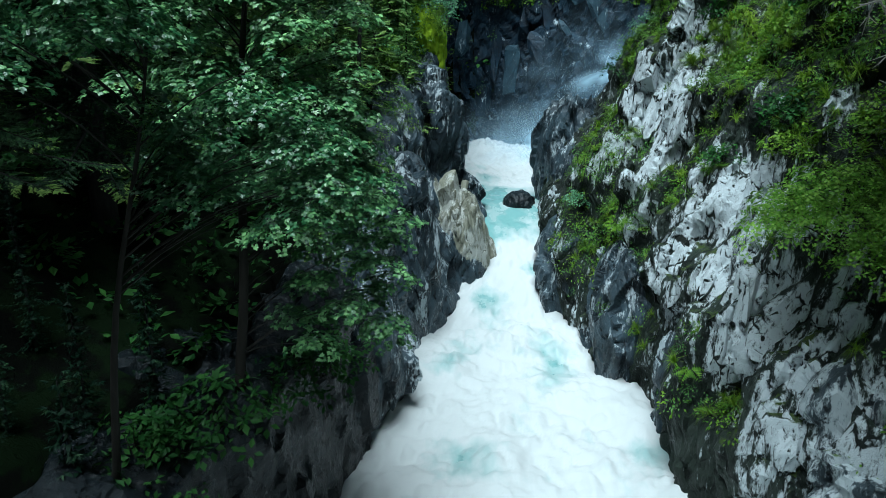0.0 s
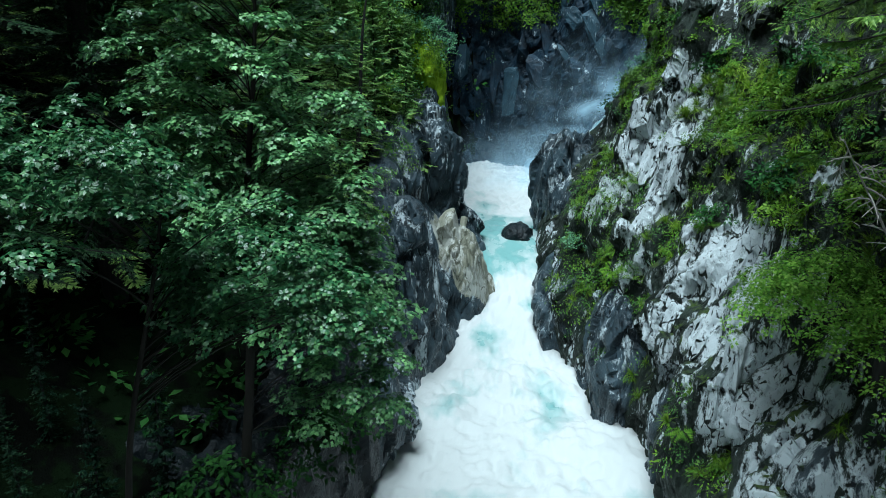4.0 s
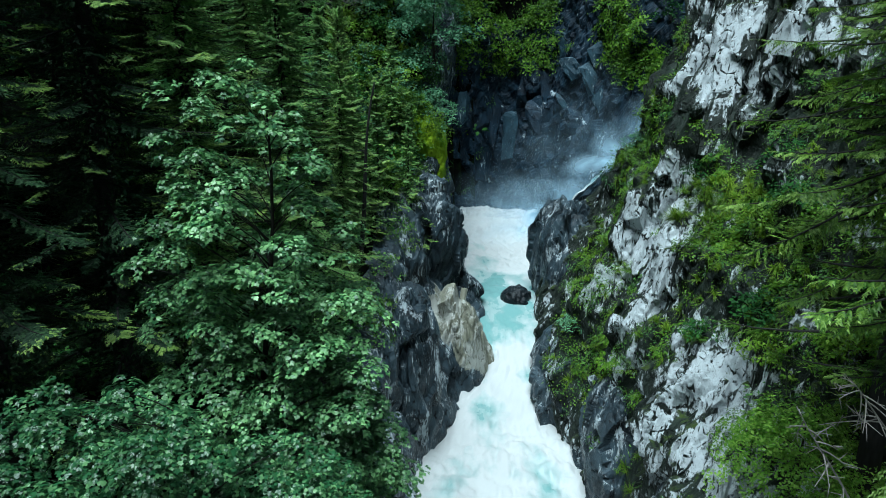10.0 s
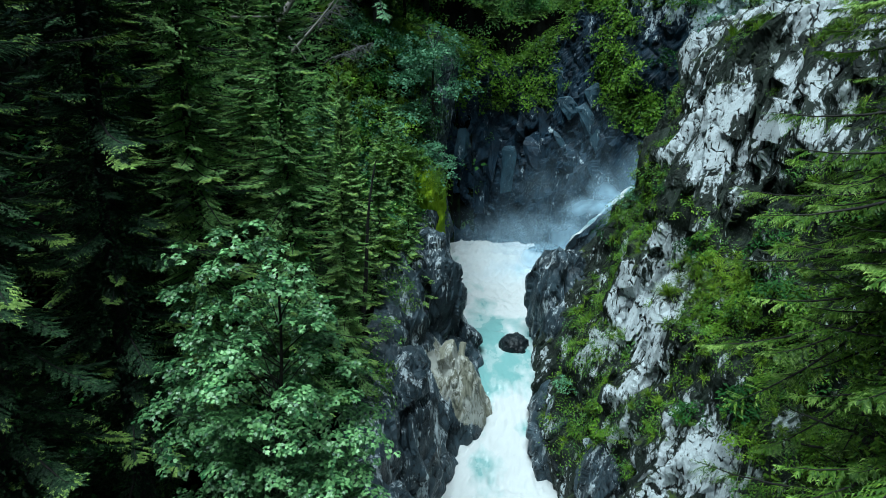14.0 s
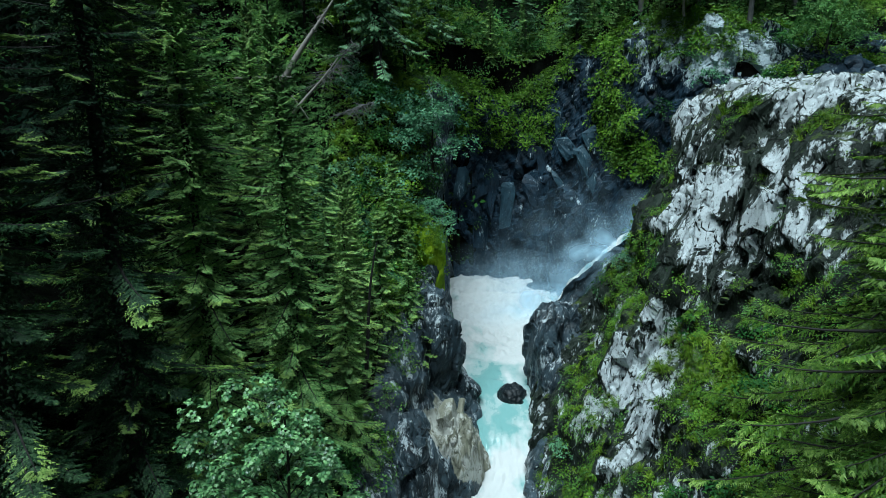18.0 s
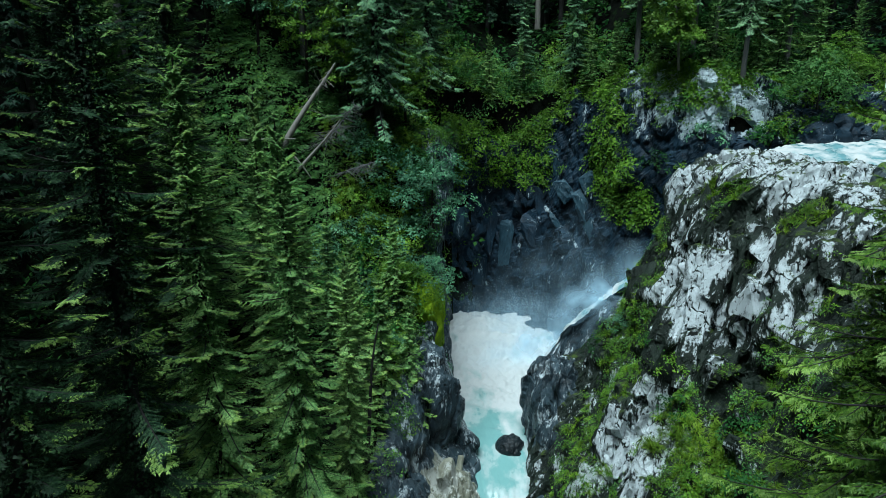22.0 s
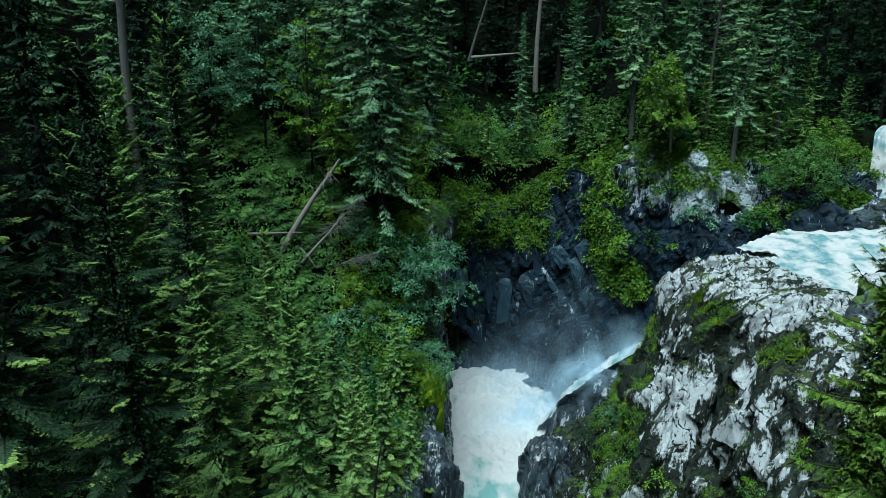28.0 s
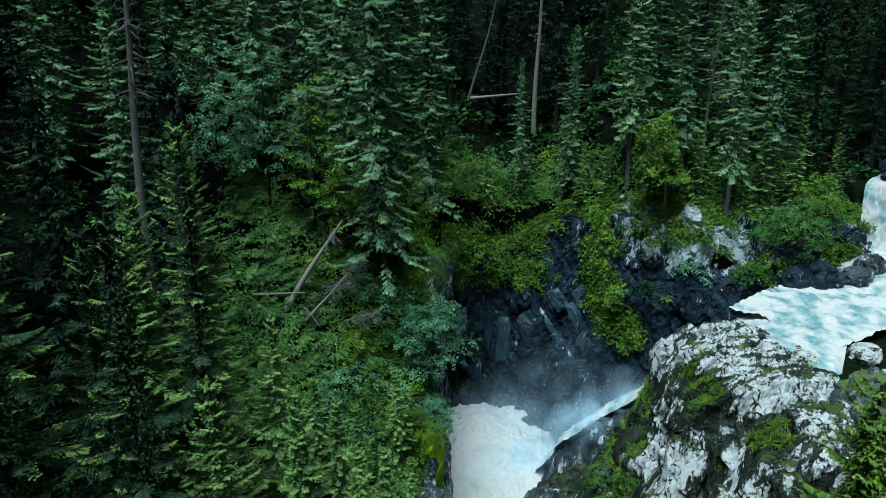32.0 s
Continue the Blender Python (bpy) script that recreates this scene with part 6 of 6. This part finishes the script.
bare_tree("fallen_trunk", (-8.8, 47.2, 28.6), (-6.2, 46.8, 31.6), 0.08, 27, "fallen grey treetop with a tangle of bare twigs", 70, 1.9, "fallen tree", GREY_BARK, 0.1)
bare_tree("fallen_trunk", (3.4, 78.0, 42.4), (10.2, 78.4, 43.0), 0.22, 8, "pale trunk lying in the dark wood", 8, 0.8, "fallen tree")
bare_tree("dead_spruce", (-13.2, 29.0, 22.0), (-14.2, 29.0, 52.0), 0.36, 9, "dead grey spruce trunk with bare broken limbs", 60, 2.0, "dead tree", GREY_BARK, 0.7)
bare_tree("dead_spruce", (23.4, 57.0, 34.5), (23.8, 57.2, 53.0), 0.2, 10, "dead grey spruce with bare drooping limbs", 60, 2.4, "dead tree", GREY_BARK, 0.45)
bare_tree("dead_spruce", (10.7, 75.0, 38.5), (10.9, 75.2, 58.0), 0.32, 11, "tall bare pale trunk in the dark wood", 14, 1.4, "dead tree", DEAD, 0.5)
bare_tree("dead_spruce", (3.2, 80.0, 42.0), (7.2, 80.0, 56.0), 0.2, 12, "slanting bare trunk in the dark wood", 10, 1.2, "dead tree", GREY_BARK, 0.5)
bare_tree("dead_shrub", (7.9, 10.0, 13.6), (6.1, 9.6, 16.3), 0.03, 13, "bare pale branch sticking out of the dark spruce", 12, 1.2, "dead shrub", None, 0.25)
bare_tree("dead_shrub", (8.2, 10.0, 15.4), (6.7, 9.5, 17.0), 0.025, 23, "bare white branches reaching out of the dark spruce", 12, 1.2, "dead shrub", None, 0.3)
bare_tree("leaning_tree", (-4.1, 30.0, 13.0), (-3.2, 30.0, 21.5), 0.13, 14, "slim dark trunk leaning over the gorge", 6, 0.6, "dead tree", BARK, 0.6)

# ---------------------------------------------------------------- spray above the plunge pool
def spray_material(name, density):
    m, nt, bsdf, out = node_material(name)
    tc = nt.nodes.new("ShaderNodeTexCoord")
    grad = nt.nodes.new("ShaderNodeMapping")
    grad.inputs["Location"].default_value, grad.inputs["Scale"].default_value = (-1, -1, -1), (2, 2, 2)
    nt.links.new(tc.outputs["Generated"], grad.inputs["Vector"])
    ball = nt.nodes.new("ShaderNodeTexGradient")
    ball.gradient_type = "SPHERICAL"
    sep = nt.nodes.new("ShaderNodeSeparateXYZ")
    com = nt.nodes.new("ShaderNodeCombineXYZ")
    nt.links.new(grad.outputs["Vector"], sep.inputs["Vector"])
    nt.links.new(sep.outputs["X"], com.inputs["X"])
    nt.links.new(sep.outputs["Z"], com.inputs["Z"])
    nt.links.new(com.outputs["Vector"], ball.inputs["Vector"])
    soft = ramp(nt, ball.outputs["Fac"], [(0.0, (0, 0, 0)), (0.85, (1, 1, 1))])
    cloud = ramp(nt, noise_of(nt, 0.4, 3, (1.3, 1.3, 0.6), (0, 35, 0), 0.5), [(0.22, (0, 0, 0)), (0.72, (1, 1, 1))])
    alpha = maths(nt, "MULTIPLY", maths(nt, "MULTIPLY", soft, cloud), density)
    clear = nt.nodes.new("ShaderNodeBsdfTransparent")
    lit = nt.nodes.new("ShaderNodeBsdfTranslucent")
    lit.inputs["Color"].default_value = (0.56, 0.78, 0.94, 1)
    white = nt.nodes.new("ShaderNodeBsdfDiffuse")
    white.inputs["Color"].default_value = (0.56, 0.78, 0.94, 1)
    both = add(nt, "ShaderNodeMixShader", Fac=0.5)
    nt.links.new(white.outputs[0], both.inputs[1])
    nt.links.new(lit.outputs[0], both.inputs[2])
    mx = nt.nodes.new("ShaderNodeMixShader")
    nt.links.new(alpha, mx.inputs[0])
    nt.links.new(clear.outputs[0], mx.inputs[1])
    nt.links.new(both.outputs[0], mx.inputs[2])
    nt.links.new(mx.outputs[0], out.inputs["Surface"])
    return m


THIN_SPRAY, FINE_SPRAY, DENSE_SPRAY = spray_material("thin_spray", 0.10), spray_material("fine_spray", 0.33), spray_material("dense_spray", 0.75)


def veil(place, wide, high, turn, seed, material, back=-40):
    u, v = np.meshgrid(np.linspace(-1, 1, 24), np.linspace(-1, 1, 24), indexing="ij")
    P = np.stack([u * wide, 0.7 * np.sin(u * 2 + seed) + 0.5 * np.cos(v * 2.4 + seed), v * high], 2).reshape(-1, 3)
    ob = put_mesh("spray", raw_mesh("spray", P, grid_faces(24, 24), True), material)
    ob.matrix_world = pose(*place, back, 0, turn)
    ob.visible_shadow = False
    return tagged(ob, "fine white spray drifting over the plunge pool", "spray", kind="stuff")


veil((6.0, 62.0, 9.5), 6.5, 4.4, 0, 1, FINE_SPRAY)
veil((7.0, 59.0, 9.5), 6, 4.2, 0, 2, FINE_SPRAY)
veil((9.0, 55.5, 10.5), 5, 3.8, 10, 3, FINE_SPRAY)
veil((6.0, 54.0, 8.8), 6, 2.2, 0, 5, FINE_SPRAY)
veil((12.8, 52.0, 14.4), 3.4, 2.2, -20, 4, DENSE_SPRAY)
veil((14.6, 51.2, 16.4), 3.0, 2.2, -25, 6, DENSE_SPRAY)
veil((16.4, 50.4, 18.4), 2.6, 2.4, -25, 7, DENSE_SPRAY)
veil((10.6, 53.0, 11.8), 3.5, 2.2, -10, 8, DENSE_SPRAY)
veil((8.4, 53.8, 9.8), 3.6, 2.0, -10, 9, DENSE_SPRAY)
veil((9.5, 59.0, 13.5), 6, 6.0, 0, 11, THIN_SPRAY)
veil((12.0, 55.0, 15.5), 5.5, 6.0, -15, 12, THIN_SPRAY)
veil((13.5, 53.5, 18.5), 4.5, 5.5, -15, 13, THIN_SPRAY)
